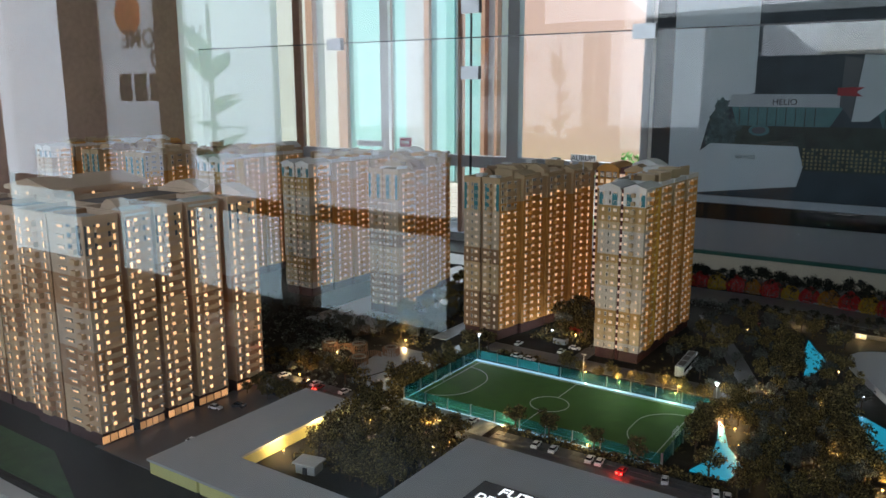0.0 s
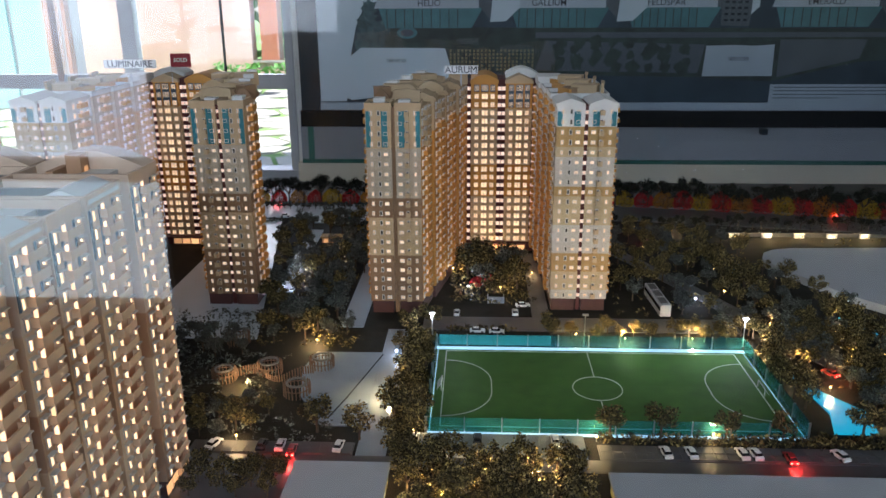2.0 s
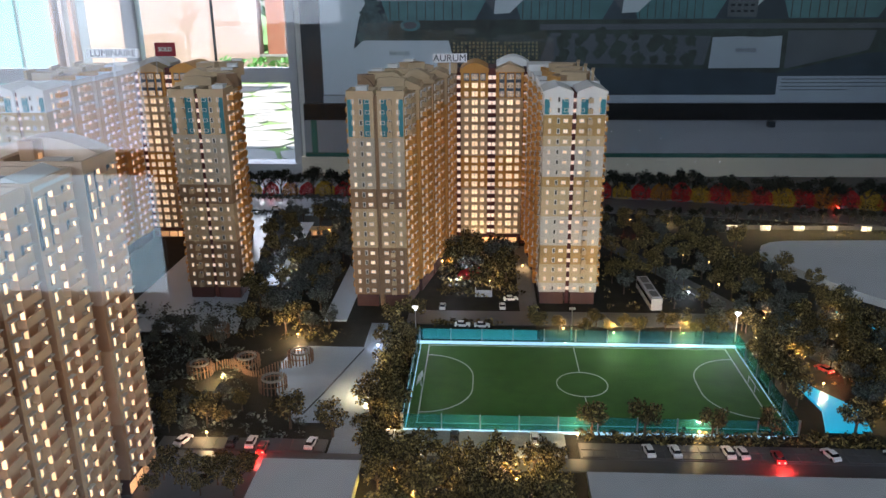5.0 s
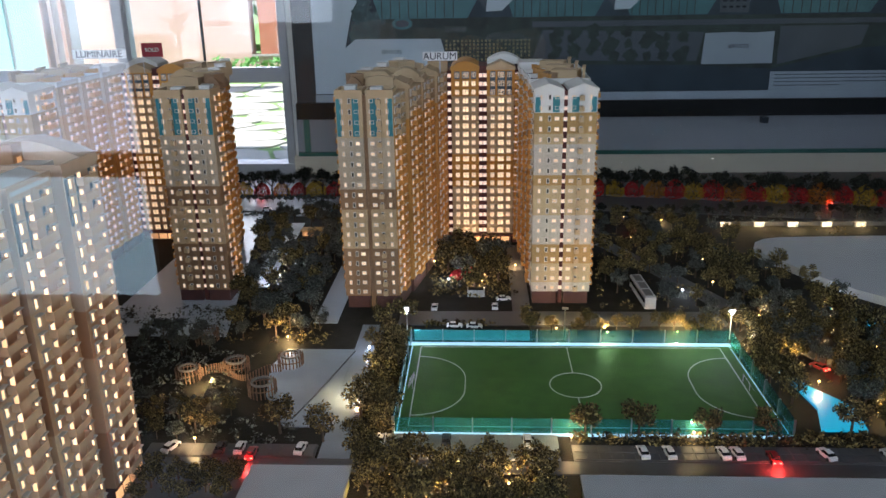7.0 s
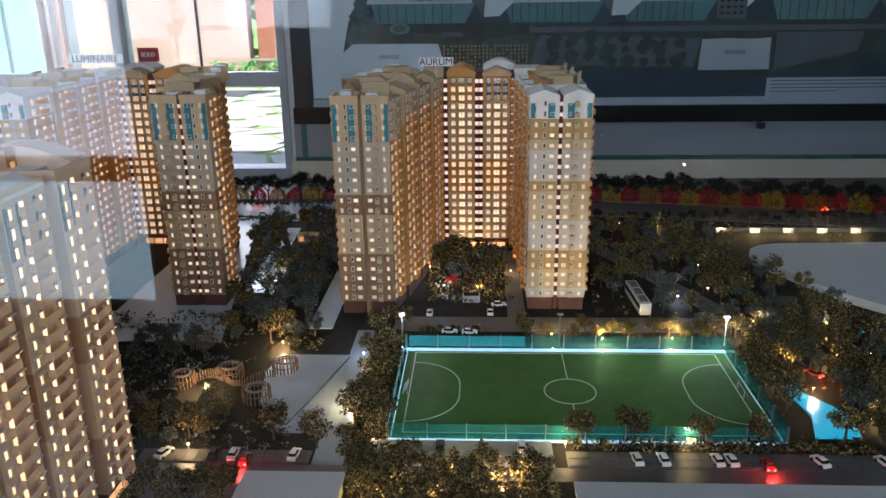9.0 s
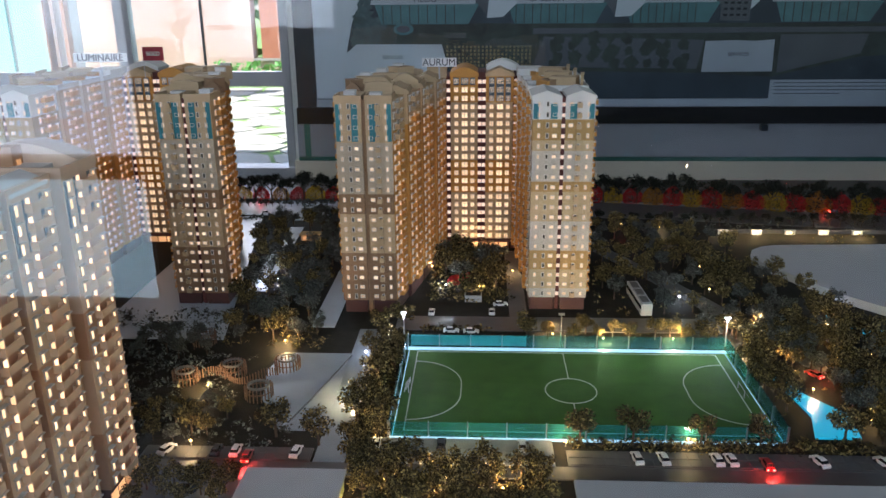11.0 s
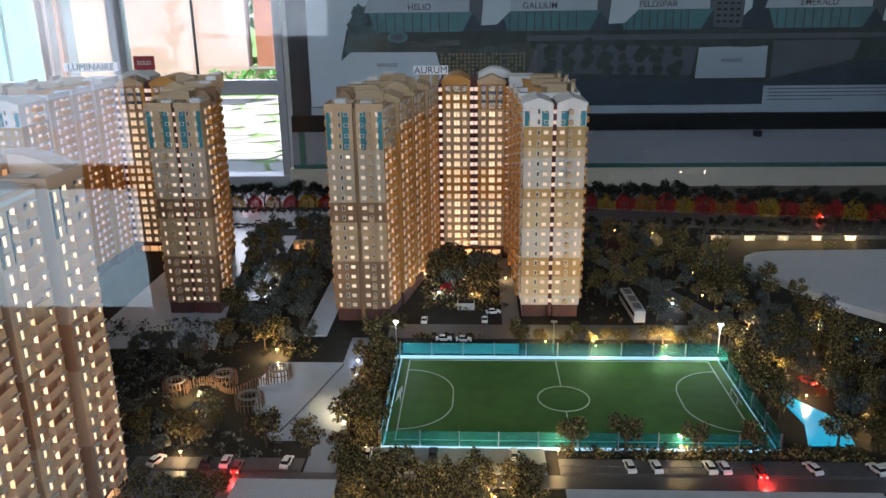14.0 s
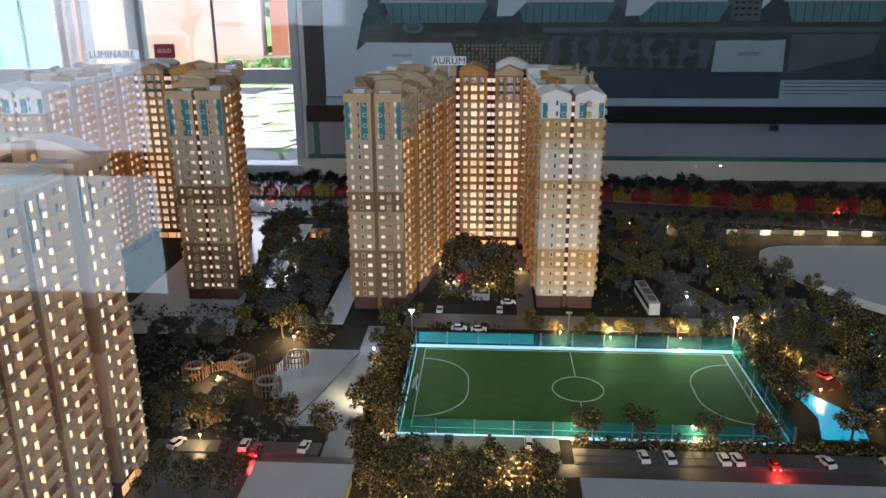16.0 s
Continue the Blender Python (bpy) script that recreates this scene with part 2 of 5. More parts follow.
# ---- builders ----
class Build:
    """Collects simple solids for one mesh."""

    def __init__(self):
        self.v, self.f, self.m = [], [], []

    def add(self, verts, faces, k=0, xf=None):
        o = len(self.v)
        self.v += [tuple(xf @ Vector(p)) for p in verts] if xf else [tuple(p) for p in verts]
        self.f += [tuple(o + i for i in f) for f in faces]
        self.m += [k] * len(faces)
        return self

    def box(self, x0, x1, y0, y1, z0, z1, k=0, xf=None):
        return self.add([(x0, y0, z0), (x1, y0, z0), (x1, y1, z0), (x0, y1, z0), (x0, y0, z1), (x1, y0, z1), (x1, y1, z1), (x0, y1, z1)],
                        [(0, 3, 2, 1), (4, 5, 6, 7), (0, 1, 5, 4), (1, 2, 6, 5), (2, 3, 7, 6), (3, 0, 4, 7)], k, xf)

    def prism(self, pts, z0, z1, k=0, xf=None):
        n = len(pts)
        return self.add([(x, y, z0) for x, y in pts] + [(x, y, z1) for x, y in pts],
                        [tuple(range(n - 1, -1, -1)), tuple(range(n, 2 * n))] + [(i, (i + 1) % n, n + (i + 1) % n, n + i) for i in range(n)], k, xf)

    def tube(self, p, q, r0, r1, n=6, k=0, xf=None):
        p, q = Vector(p), Vector(q)
        s = (q - p).to_track_quat("Z", "Y").to_matrix()
        ring = [Vector((math.cos(a), math.sin(a), 0)) for a in (2 * math.pi * i / n for i in range(n))]
        return self.add([p + s @ (r0 * c) for c in ring] + [q + s @ (r1 * c) for c in ring],
                        [tuple(range(n - 1, -1, -1)), tuple(range(n, 2 * n))] + [(i, (i + 1) % n, n + (i + 1) % n, n + i) for i in range(n)], k, xf)

    def ring(self, cx, cy, r, w, z0, z1, n=40, a0=0.0, a1=2 * math.pi, k=0):
        full = abs(a1 - a0 - 2 * math.pi) < 1e-6
        pts = []
        for i in range(n + (0 if full else 1)):
            a = a0 + (a1 - a0) * i / n
            c, s = math.cos(a), math.sin(a)
            pts += [(cx + (r - w / 2) * c, cy + (r - w / 2) * s, z0), (cx + (r + w / 2) * c, cy + (r + w / 2) * s, z0), (cx + (r + w / 2) * c, cy + (r + w / 2) * s, z1), (cx + (r - w / 2) * c, cy + (r - w / 2) * s, z1)]
        m = len(pts) // 4
        fs = []
        for i in range(m if full else m - 1):
            a, b = 4 * i, 4 * ((i + 1) % m)
            fs += [(a + j, b + j, b + (j + 1) % 4, a + (j + 1) % 4) for j in range(4)]
        return self.add(pts, [tuple(reversed(f)) for f in fs], k)

    def mesh(self, name, mats):
        me = bpy.data.meshes.new(name)
        me.from_pydata(self.v, [], self.f)
        for m in mats if isinstance(mats, (list, tuple)) else [mats]:
            me.materials.append(m)
        me.polygons.foreach_set("material_index", self.m)
        me.update()
        return me


def thing(name, label, category, group="", kind="", at=None):
    ob = new(name)
    ob.empty_display_size = 0.01
    if at is not None:
        ob.matrix_basis = at if isinstance(at, Matrix) else Matrix.Translation(at)
    return tagged(ob, label, category, group, kind)


def part(name, build, mats, parent, label="", m=None):
    ob = new(name, build.mesh(name, mats) if isinstance(build, Build) else build)
    ob.parent = parent
    if m is not None:
        ob.matrix_basis = m
    return tagged(ob, label)


def solid(name, build, mats, label, category="", kind="", group=""):
    return tagged(new(name, build.mesh(name, mats)), label, category, group, kind)


def lettering(parent, text, size, m, material, depth=0.0006, name="lettering", bold=0.004):
    cu = bpy.data.curves.new(name, "FONT")
    cu.body, cu.size, cu.align_x, cu.align_y, cu.extrude, cu.offset = text, size, "CENTER", "CENTER", depth, bold * size
    tmp = bpy.data.objects.new(name, cu)
    me = bpy.data.meshes.new_from_object(tmp)
    bpy.data.objects.remove(tmp)
    me.materials.clear()
    me.materials.append(material)
    ob = new(name, me)
    ob.parent, ob.matrix_basis = parent, m
    return ob



# ---- room ----
FLOOR_Z, CEIL_Z, HEAD_Z = -1.02, 3.43, 2.75
BACK_FLOOR, BACK_TOP = -0.72, 2.95
# the room's far end, enlarged about the late camera position so its view holds
BACK_AT = Vector((-0.97, 0.31, 0.69))
BACK = Matrix.Translation(BACK_AT) @ Matrix.Scale(1.2135, 4) @ Matrix.Translation(-BACK_AT)


def set_back(ob):
    ob.matrix_basis = BACK @ ob.matrix_basis
    return ob


def slab(name, x0, x1, y0, y1, z0, z1, m, label, category, kind="structure"):
    return solid(name, Build().box(x0, x1, y0, y1, z0, z1), m, label, category, kind)


slab("floor", -10.2, 4.7, -2.6, 8.1, FLOOR_Z - 0.1, FLOOR_Z, M_FLOOR, "dark grey polished tile floor of the showroom", "floor")
slab("ceiling", -10.2, 4.7, -2.6, 8.1, CEIL_Z, CEIL_Z + 0.1, M_CEIL, "plain off-white painted ceiling", "ceiling")
# Unseen slab, added only to block sun through the south openings.
slab("eaves", -1.3, 4.7, -3.6, -2.6, CEIL_Z, CEIL_Z + 0.1, M_CEIL, "unseen slab added to keep sun out of the added openings", "eaves")
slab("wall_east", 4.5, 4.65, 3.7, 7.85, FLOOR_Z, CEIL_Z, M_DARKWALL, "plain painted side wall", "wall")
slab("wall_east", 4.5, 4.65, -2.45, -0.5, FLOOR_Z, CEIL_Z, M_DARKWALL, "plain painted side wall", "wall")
# Unseen opening added for the east fill lamp.
slab("wall_east", 4.5, 4.65, -0.5, 3.7, FLOOR_Z, -0.15, M_DARKWALL, "plain wall under the opening added for an area lamp", "wall")
slab("wall_east", 4.5, 4.65, -0.5, 3.7, 1.65, CEIL_Z, M_DARKWALL, "plain wall over the opening added for an area lamp", "wall")
# back wall right of the windows, behind the poster board
set_back(slab("wall_north", -2.44, 3.53, 6.4, 6.55, BACK_FLOOR, BACK_TOP, M_WALL, "white painted wall with a low skirting", "wall"))
slab("wall_north", -9.94, -7.90, 7.70, 7.88, FLOOR_Z, -0.95, M_WALL, "plain pale painted wall under the added backlit sheet", "wall")
slab("wall_north", -9.94, -7.90, 7.70, 7.88, HEAD_Z + 0.44, CEIL_Z, M_WALL, "plain pale painted wall over the added backlit sheet", "wall")
# window side of the back wall: lintel and sill
set_back(slab("trim", -6.68, -2.44, 6.38, 6.55, HEAD_Z, BACK_TOP, M_WALL, "white lintel over the tall windows", "trim"))
set_back(slab("trim", -6.68, -2.44, 6.36, 6.55, BACK_FLOOR, -0.635, M_ALU, "grey metal sill under the tall windows", "trim"))
# wall behind the camera: daylight window, and high openings added for an area lamp
slab("wall_south", -2.40, 4.5, -2.45, -2.31, FLOOR_Z, 1.05, M_DARKWALL, "near-black plain wall under openings added for an area lamp", "wall")
slab("wall_south", -2.40, 4.5, -2.45, -2.31, 1.95, CEIL_Z, M_DARKWALL, "near-black plain wall over openings added for an area lamp", "wall")
slab("wall_south", -2.40, -1.9, -2.45, -2.31, 1.05, 1.95, M_DARKWALL, "near-black plain wall beside openings added for an area lamp", "wall")
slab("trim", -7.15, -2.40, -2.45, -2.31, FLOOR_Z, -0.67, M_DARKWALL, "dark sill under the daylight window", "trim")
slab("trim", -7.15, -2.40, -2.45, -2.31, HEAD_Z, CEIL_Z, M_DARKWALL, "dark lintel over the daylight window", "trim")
slab("wall_west", -7.15, -7.0, -2.31, -0.6, FLOOR_Z, CEIL_Z, M_WOODB, "dark brown wood panelled wall of the entrance bay", "wall")
slab("wall_west", -10.1, -7.15, -0.75, -0.6, FLOOR_Z, CEIL_Z, M_WOODB, "dark brown wood panelled return wall", "wall")
slab("wall_west", -10.1, -9.94, -0.6, 7.88, FLOOR_Z, CEIL_Z, M_POST, "dark brown wood panelled side wall", "wall")


def window_set(name, posts, panes, rail, label):
    w = thing(name, label, "window", kind="structure")
    for x0, x1, y0, y1, m in posts:
        part("window_post", Build().box(x0, x1, y0, y1, -0.665, HEAD_Z), m, w)
    for x0, x1, y0, y1, z0, z1, m in rail:
        part("window_rail", Build().box(x0, x1, y0, y1, z0, z1), m, w)
    for x0, x1, y in panes:
        a, b = (x0, x1) if y > 0 else (x1, x0)
        p = part("pane", Build().add([(a, y, -0.66), (b, y, -0.66), (b, y, HEAD_Z), (a, y, HEAD_Z)], [(0, 1, 2, 3)]), M_CASE, w)
        p.visible_shadow = False
    return w


set_back(window_set("window_1",
                    [(-2.50, -2.44, 6.38, 6.46, M_ALU), (-3.764, -3.648, 6.38, 6.47, M_ALU), (-4.31, -4.26, 6.40, 6.45, M_POST), (-5.24, -5.14, 6.40, 6.45, M_WALL), (-6.433, -6.33, 6.40, 6.45, M_POST)],
                    [(-3.648, -2.50, 6.42), (-4.26, -3.764, 6.42), (-5.14, -4.31, 6.42), (-6.33, -5.24, 6.42), (-6.68, -6.433, 6.42)],
                    [(-3.648, -2.50, 6.385, 6.45, 0.002, 0.112, M_ALU), (-4.26, -3.764, 6.39, 6.45, 0.002, 0.112, M_ALU), (-5.14, -4.31, 6.39, 6.45, 0.002, 0.112, M_ALU), (-6.33, -5.24, 6.39, 6.45, 0.002, 0.112, M_ALU)],
                    "tall window in grey metal frame with a waist-high rail"))
window_set("window_2",
           [(-2.44, -2.40, -2.44, -2.36, M_ALU), (-3.60, -3.48, -2.44, -2.36, M_POST), (-3.78, -3.62, -2.44, -2.38, M_WALL)],
           [(-3.48, -2.44, -2.40), (-7.0, -3.78, -2.40)],
           [(-3.48, -2.44, -2.43, -2.36, -0.08, 0.02, M_POST), (-7.0, -3.78, -2.43, -2.36, -0.08, 0.02, M_POST)],
           "tall daylight window with a wooden rail behind the visitor")

# things behind the visitor, seen in the front glass
slab("column", -5.92, -5.42, -2.31, -2.25, FLOOR_Z, CEIL_Z, M_POST, "wide brown wooden column beside the banner", "column")
slab("column", -4.66, -4.42, -2.22, -2.17, FLOOR_Z, CEIL_Z, M_POST, "narrow brown wooden column before the banner's edge", "column")


def cloth(name, color, through_share):
    """Thin cloth that lets part of the light through."""
    m = mat(name, color, 0.8, vary=0.05, scale=20, bump=0)
    n, l = m.node_tree.nodes, m.node_tree.links
    thin, both = n.new("ShaderNodeBsdfTranslucent"), n.new("ShaderNodeMixShader")
    thin.inputs[0].default_value = (*color, 1)
    both.inputs[0].default_value = through_share
    l.new(n["Principled BSDF"].outputs[0], both.inputs[1])
    l.new(thin.outputs[0], both.inputs[2])
    l.new(both.outputs[0], n["Material Output"].inputs[0])
    return m


M_CLOTH = cloth("banner_cloth", (0.85, 0.85, 0.87), 0.7)
M_BACKLIT = cloth("blind_cloth", (0.88, 0.89, 0.88), 0.8)
# Added sheet: backlit cloth gives the pale far-left wall its brightness.
blind = thing("roller_blind", "backlit translucent sheet added to brighten the far-left back wall", "blind", at=(-8.92, 7.72, -0.95))
part("cloth", Build().add([(-1.02, 0, 0), (1.02, 0, 0), (1.02, 0, 4.14), (-1.02, 0, 4.14)], [(0, 1, 2, 3)]), M_BACKLIT, blind)
part("bottom_bar", Build().box(-1.02, 1.02, -0.012, 0.012, 0, 0.03), M_ALU, blind)
banner = thing("hanging_banner", "white cloth banner with an orange disc and grey letters between columns", "banner", at=pose(-4.86, -2.26, 0.06, 0, 0, 180))
sheet = part("sheet", Build().add([(-0.42, 0, 0), (0.55, 0, 0), (0.55, 0, 1.75), (-0.42, 0, 1.75)], [(0, 1, 2, 3)]), M_CLOTH, banner)
part("rod", Build().tube((-0.44, 0, 1.755), (0.57, 0, 1.755), 0.012, 0.012, 10), M_STEEL, banner)
part("rod", Build().tube((-0.43, 0, 0), (0.56, 0, 0), 0.012, 0.012, 10), M_STEEL, banner)
part("disc", Build().tube((0.20, -0.004, 1.20), (0.20, -0.005, 1.20), 0.15, 0.15, 24), cloth("banner_orange", (0.95, 0.50, 0.18), 0.75), sheet)
lettering(sheet, "WELCOME", 0.18, pose(-0.15, -0.006, 1.02, 90), M_CARD, 0.001, bold=0.02)
lettering(sheet, "TO", 0.18, pose(-0.15, -0.006, 0.88, 90), M_CARD, 0.001, bold=0.02)
for i in range(4):
    part("letter_bar", Build().box(0.21 - 0.175 * i, 0.35 - 0.175 * i, -0.007, -0.004, 0.60, 0.79), M_CARD, sheet)
plant = thing("potted_plant", "broad-leaved green pot plant standing on the floor", "plant", at=(-3.85, -1.95, FLOOR_Z))
part("pot", Build().tube((0, 0, 0), (0, 0, 0.34), 0.13, 0.18, 20), M_WALL, plant)
prnd = random.Random(11)
M_PLANT = cloth("plant_leaf", (0.16, 0.42, 0.20), 0.6)
for i in range(17):
    yaw, tip, ln = prnd.uniform(0, 360), prnd.uniform(-10, 65), prnd.uniform(0.20, 0.34)
    b = Build()
    for k in range(5):
        u0, u1 = k / 5, (k + 1) / 5
        w0, w1 = 0.075 * math.sin(math.pi * (0.06 + 0.92 * u0)), 0.075 * math.sin(math.pi * (0.06 + 0.92 * u1))
        b.add([(-w0, ln * u0, -0.3 * ln * u0 ** 2), (w0, ln * u0, -0.3 * ln * u0 ** 2), (w1, ln * u1, -0.3 * ln * u1 ** 2), (-w1, ln * u1, -0.3 * ln * u1 ** 2)], [(0, 1, 2, 3)])
    part("leaf", b, M_PLANT, plant, m=pose(0, 0, 0.75 + prnd.uniform(0.3, 1.5), tip, 0, yaw))
part("stem", Build().tube((0, 0, 0.3), (0, 0, 2.25), 0.02, 0.012, 8), M_BARK, plant)

# outdoors
slab("ground", -60, 60, -60, 60, FLOOR_Z - 0.26, FLOOR_Z - 0.15, M_GRASS, "green lawn round the building", "ground")
# Glowing sheets stand in for the daylight of the mirrored window.
slab("backdrop", -8.0, -1.4, -2.70, -2.66, -0.03, 3.5, glow("hazy_daylight", (0.80, 0.90, 1.0), 1.75), "glowing sheet standing in for the daylight outside the window", "backdrop")
slab("backdrop", -8.0, -1.4, -2.66, -2.62, FLOOR_Z - 0.1, -0.03, glow("hazy_yard", (0.66, 0.90, 1.0), 1.35), "dimmer glowing sheet standing in for the yard outside the window", "backdrop")
out = set_back(thing("outdoor_wall", "sunlit peach rendered wall outside the window", "wall", kind="structure"))
part("wall_panel", Build().box(-14.0, -5.02, 14.4, 14.7, BACK_FLOOR - 0.12, 4.5), M_OUTWALL, out)
part("plinth", Build().box(-5.02, -3.4, 14.4, 14.6, BACK_FLOOR - 0.12, -0.42), M_OUTWALL, out)
part("column", Build().box(-4.86, -4.54, 14.42, 14.74, -0.42, 4.5), mat("terracotta", (0.42, 0.16, 0.09), 0.8), out)
part("cornice", Build().box(-5.02, -3.4, 14.36, 14.62, -0.46, -0.42), M_STONE, out)
wing = thing("outdoor_building", "pale outdoor building with brown pillars and turquoise glazing", "building", kind="structure")
part("wall", Build().box(-15.0, -7.75, 13.45, 13.75, FLOOR_Z - 0.15, 5.0), M_OUTPALE, wing)
for x0, x1 in ((-8.72, -8.13), (-9.35, -8.80), (-10.32, -9.99), (-11.54, -10.58)):
    part("glazing", Build().box(x0, x1, 13.40, 13.45, FLOOR_Z - 0.1, 4.8), M_CYAN, wing)
for x0, x1 in ((-8.13, -8.04), (-7.82, -7.76), (-9.47, -9.35), (-10.50, -10.40), (-11.80, -11.54), (-12.7, -12.5)):
    part("pillar", Build().box(x0, x1, 13.30, 13.45, FLOOR_Z - 0.15, 5.0), M_POST, wing)
part("shade_panel", Build().box(-9.99, -9.47, 13.38, 13.45, FLOOR_Z - 0.1, 4.8), M_ALU, wing)


def hedge(name, n, x0, x1, y0, y1, z0, z1, s, leaf, label):
    q, r = Build(), random.Random(name + label)
    for i in range(n):
        k = s * r.uniform(0.6, 1.4)
        m = Matrix.Translation((r.uniform(x0, x1), r.uniform(y0, y1), z0 + (z1 - z0) * r.random() ** 0.8)) @ Euler((r.uniform(-1.2, 1.2), r.uniform(-1.2, 1.2), r.uniform(0, 6.3))).to_matrix().to_4x4()
        q.add([(-k, 0, 0), (0, -k * 0.5, k * 0.2), (k, 0, 0), (0, k * 0.5, k * 0.2)], [(0, 1, 2), (0, 2, 3)], 0, m)
    return solid(name, q, leaf, label, "shrubs", "stuff")


M_OUTLEAF = mat("outdoor_leaf", (0.10, 0.28, 0.06), 0.6, vary=0.4, scale=8, bump=0)
set_back(hedge("bushes", 900, -5.3, -3.2, 15.0, 17.0, BACK_FLOOR, 1.8, 0.14, M_OUTLEAF, "sunlit green bushes beyond the low outdoor wall"))
set_back(hedge("bushes", 350, -5.6, -3.6, 13.6, 14.3, BACK_FLOOR - 0.1, -0.45, 0.06, M_OUTLEAF, "low green plants at the foot of the outdoor wall"))

# irregular paving stones and grass outside the back window
paving = set_back(thing("paving", "irregular pale paving stones with grass joints outside the window", "paving", kind="structure"))
prnd = random.Random(3)
nx, ny = 10, 13
grid = [[(-7.9 + 0.78 * i + (0.39 if j % 2 else 0) + prnd.uniform(-0.19, 0.19), 6.7 + 0.56 * j + prnd.uniform(-0.14, 0.14)) for i in range(nx)] for j in range(ny)]
for j in range(ny - 1):
    for i in range(nx - 1):
        q = [grid[j][i], grid[j][i + 1], grid[j + 1][i + 1], grid[j + 1][i]]
        mx, my = sum(p[0] for p in q) / 4, sum(p[1] for p in q) / 4
        pts = []
        for k in range(4):
            (ax, ay), (bx, by) = q[k], q[(k + 1) % 4]
            for f in (0.22, 0.78):
                px, py = ax + (bx - ax) * f, ay + (by - ay) * f
                pts.append((mx + (px - mx) * 0.93, my + (py - my) * 0.93))
        if my < 13.4:
            part("paving_stone", Build().prism(pts, BACK_FLOOR - 0.14, BACK_FLOOR - 0.104), M_STONE, paving)


# ---- towers of the scale model ----
DZ, Z0, FLOORS = 0.0224, 0.03, 20
WIN_MESH = {}


def window_mesh(w, h, hood, lit=1):
    """A small window: a raised frame, a pane set back with glazing bars, and a hood."""
    key = (w, h, hood, lit)
    if key not in WIN_MESH:
        b, t = Build(), 0.0010
        b.box(-w / 2, w / 2, -0.0012, 0.0006, -h / 2, h / 2, 1)
        for x0, x1, z0, z1 in ((-w / 2 - t, -w / 2, -h / 2 - t, h / 2 + t), (w / 2, w / 2 + t, -h / 2 - t, h / 2 + t), (-w / 2, w / 2, h / 2, h / 2 + t), (-w / 2, w / 2, -h / 2 - t, -h / 2)):
            b.box(x0, x1, -0.0022, 0.0004, z0, z1, 0)
        if w > 0.009:
            b.box(-0.0009, 0.0009, -0.0018, 0, -h / 2, h / 2, 0)
            b.box(-w / 2, w / 2, -0.0017, 0, h * 0.12, h * 0.12 + 0.0009, 0)
        if hood:
            b.box(-w / 2 - 0.0032, w / 2 + 0.0032, -0.0062, 0.0004, h / 2 + t, h / 2 + t + 0.0014, 0)
        WIN_MESH[key] = b.mesh("window", [M_FRAME, (M_UNLIT, M_PANE, M_PANE2, M_PANE3, M_PANE4)[lit]])
    return WIN_MESH[key]


BALC_MESH = {}


def balcony_mesh(w, m):
    key = (w, m.name)
    if key not in BALC_MESH:
        b, d, h = Build(), 0.0105, 0.0095
        b.box(-w / 2, w / 2, -d, 0.0004, -0.0012, 0)
        b.box(-w / 2, w / 2, -d, -d + 0.0012, 0, h)
        b.box(-w / 2, -w / 2 + 0.0012, -d + 0.0012, 0.0004, 0, h)
        b.box(w / 2 - 0.0012, w / 2, -d + 0.0012, 0.0004, 0, h)
        BALC_MESH[key] = b.mesh("balcony", [m])
    return BALC_MESH[key]


# columns of one floor: place across the face (0 to 1), width, height, lift, balcony width, hood, lit
PATTERNS = {
    "end": [(0.10, 0.0042, 0.0078, 0, 0, 0, 3), (0.24, 0.0042, 0.0095, 0, 0, 0, 0), (0.36, 0.0080, 0.0060, 0, 0, 0, 3), (0.62, 0.0080, 0.0060, 0, 0, 0, 3), (0.75, 0.0042, 0.0095, 0, 0.010, 0, 0), (0.90, 0.0042, 0.0078, 0, 0, 0, 3)],
    "court": [(0.19, 0.0092, 0.0110, 0, 0, 0, 2), (0.52, 0.0145, 0.0122, 0, 0, 0, 2), (0.83, 0.0092, 0.0110, 0, 0, 0, 2)],
    "side": [(0.14, 0.0056, 0.0125, 0, 0, 1, 1), (0.41, 0.0088, 0.0135, 0.002, 0, 0, 1), (0.53, 0, 0.0130, 0.002, 0.036, 0, 1), (0.87, 0.0056, 0.0125, 0, 0, 1, 1)],
    "slot": [(0.5, 0.0062, 0.0062, -0.002, 0, 0, 4)],
    "stair": [(0.5, 0.0080, 0.0088, -0.002, 0, 0, 4)],
    "wing": [(0.13, 0.0052, 0.0105, 0, 0, 1, 1), (0.43, 0.0115, 0.0125, 0.002, 0.038, 0, 1), (0.73, 0.0052, 0.0105, 0, 0, 1, 1)],
    "side_dark": [(0.13, 0.0062, 0.0125, 0, 0, 1, 0), (0.43, 0.0155, 0.0145, 0.002, 0.038, 0, 0), (0.73, 0.0062, 0.0125, 0, 0, 1, 0)],
    "kitchen": [(0.36, 0.020, 0.0052, 0.003, 0, 1, 1), (0.74, 0.006, 0.0075, 0, 0.018, 0, 1), (0.92, 0.004, 0.008, 0, 0, 0, 1)],
}


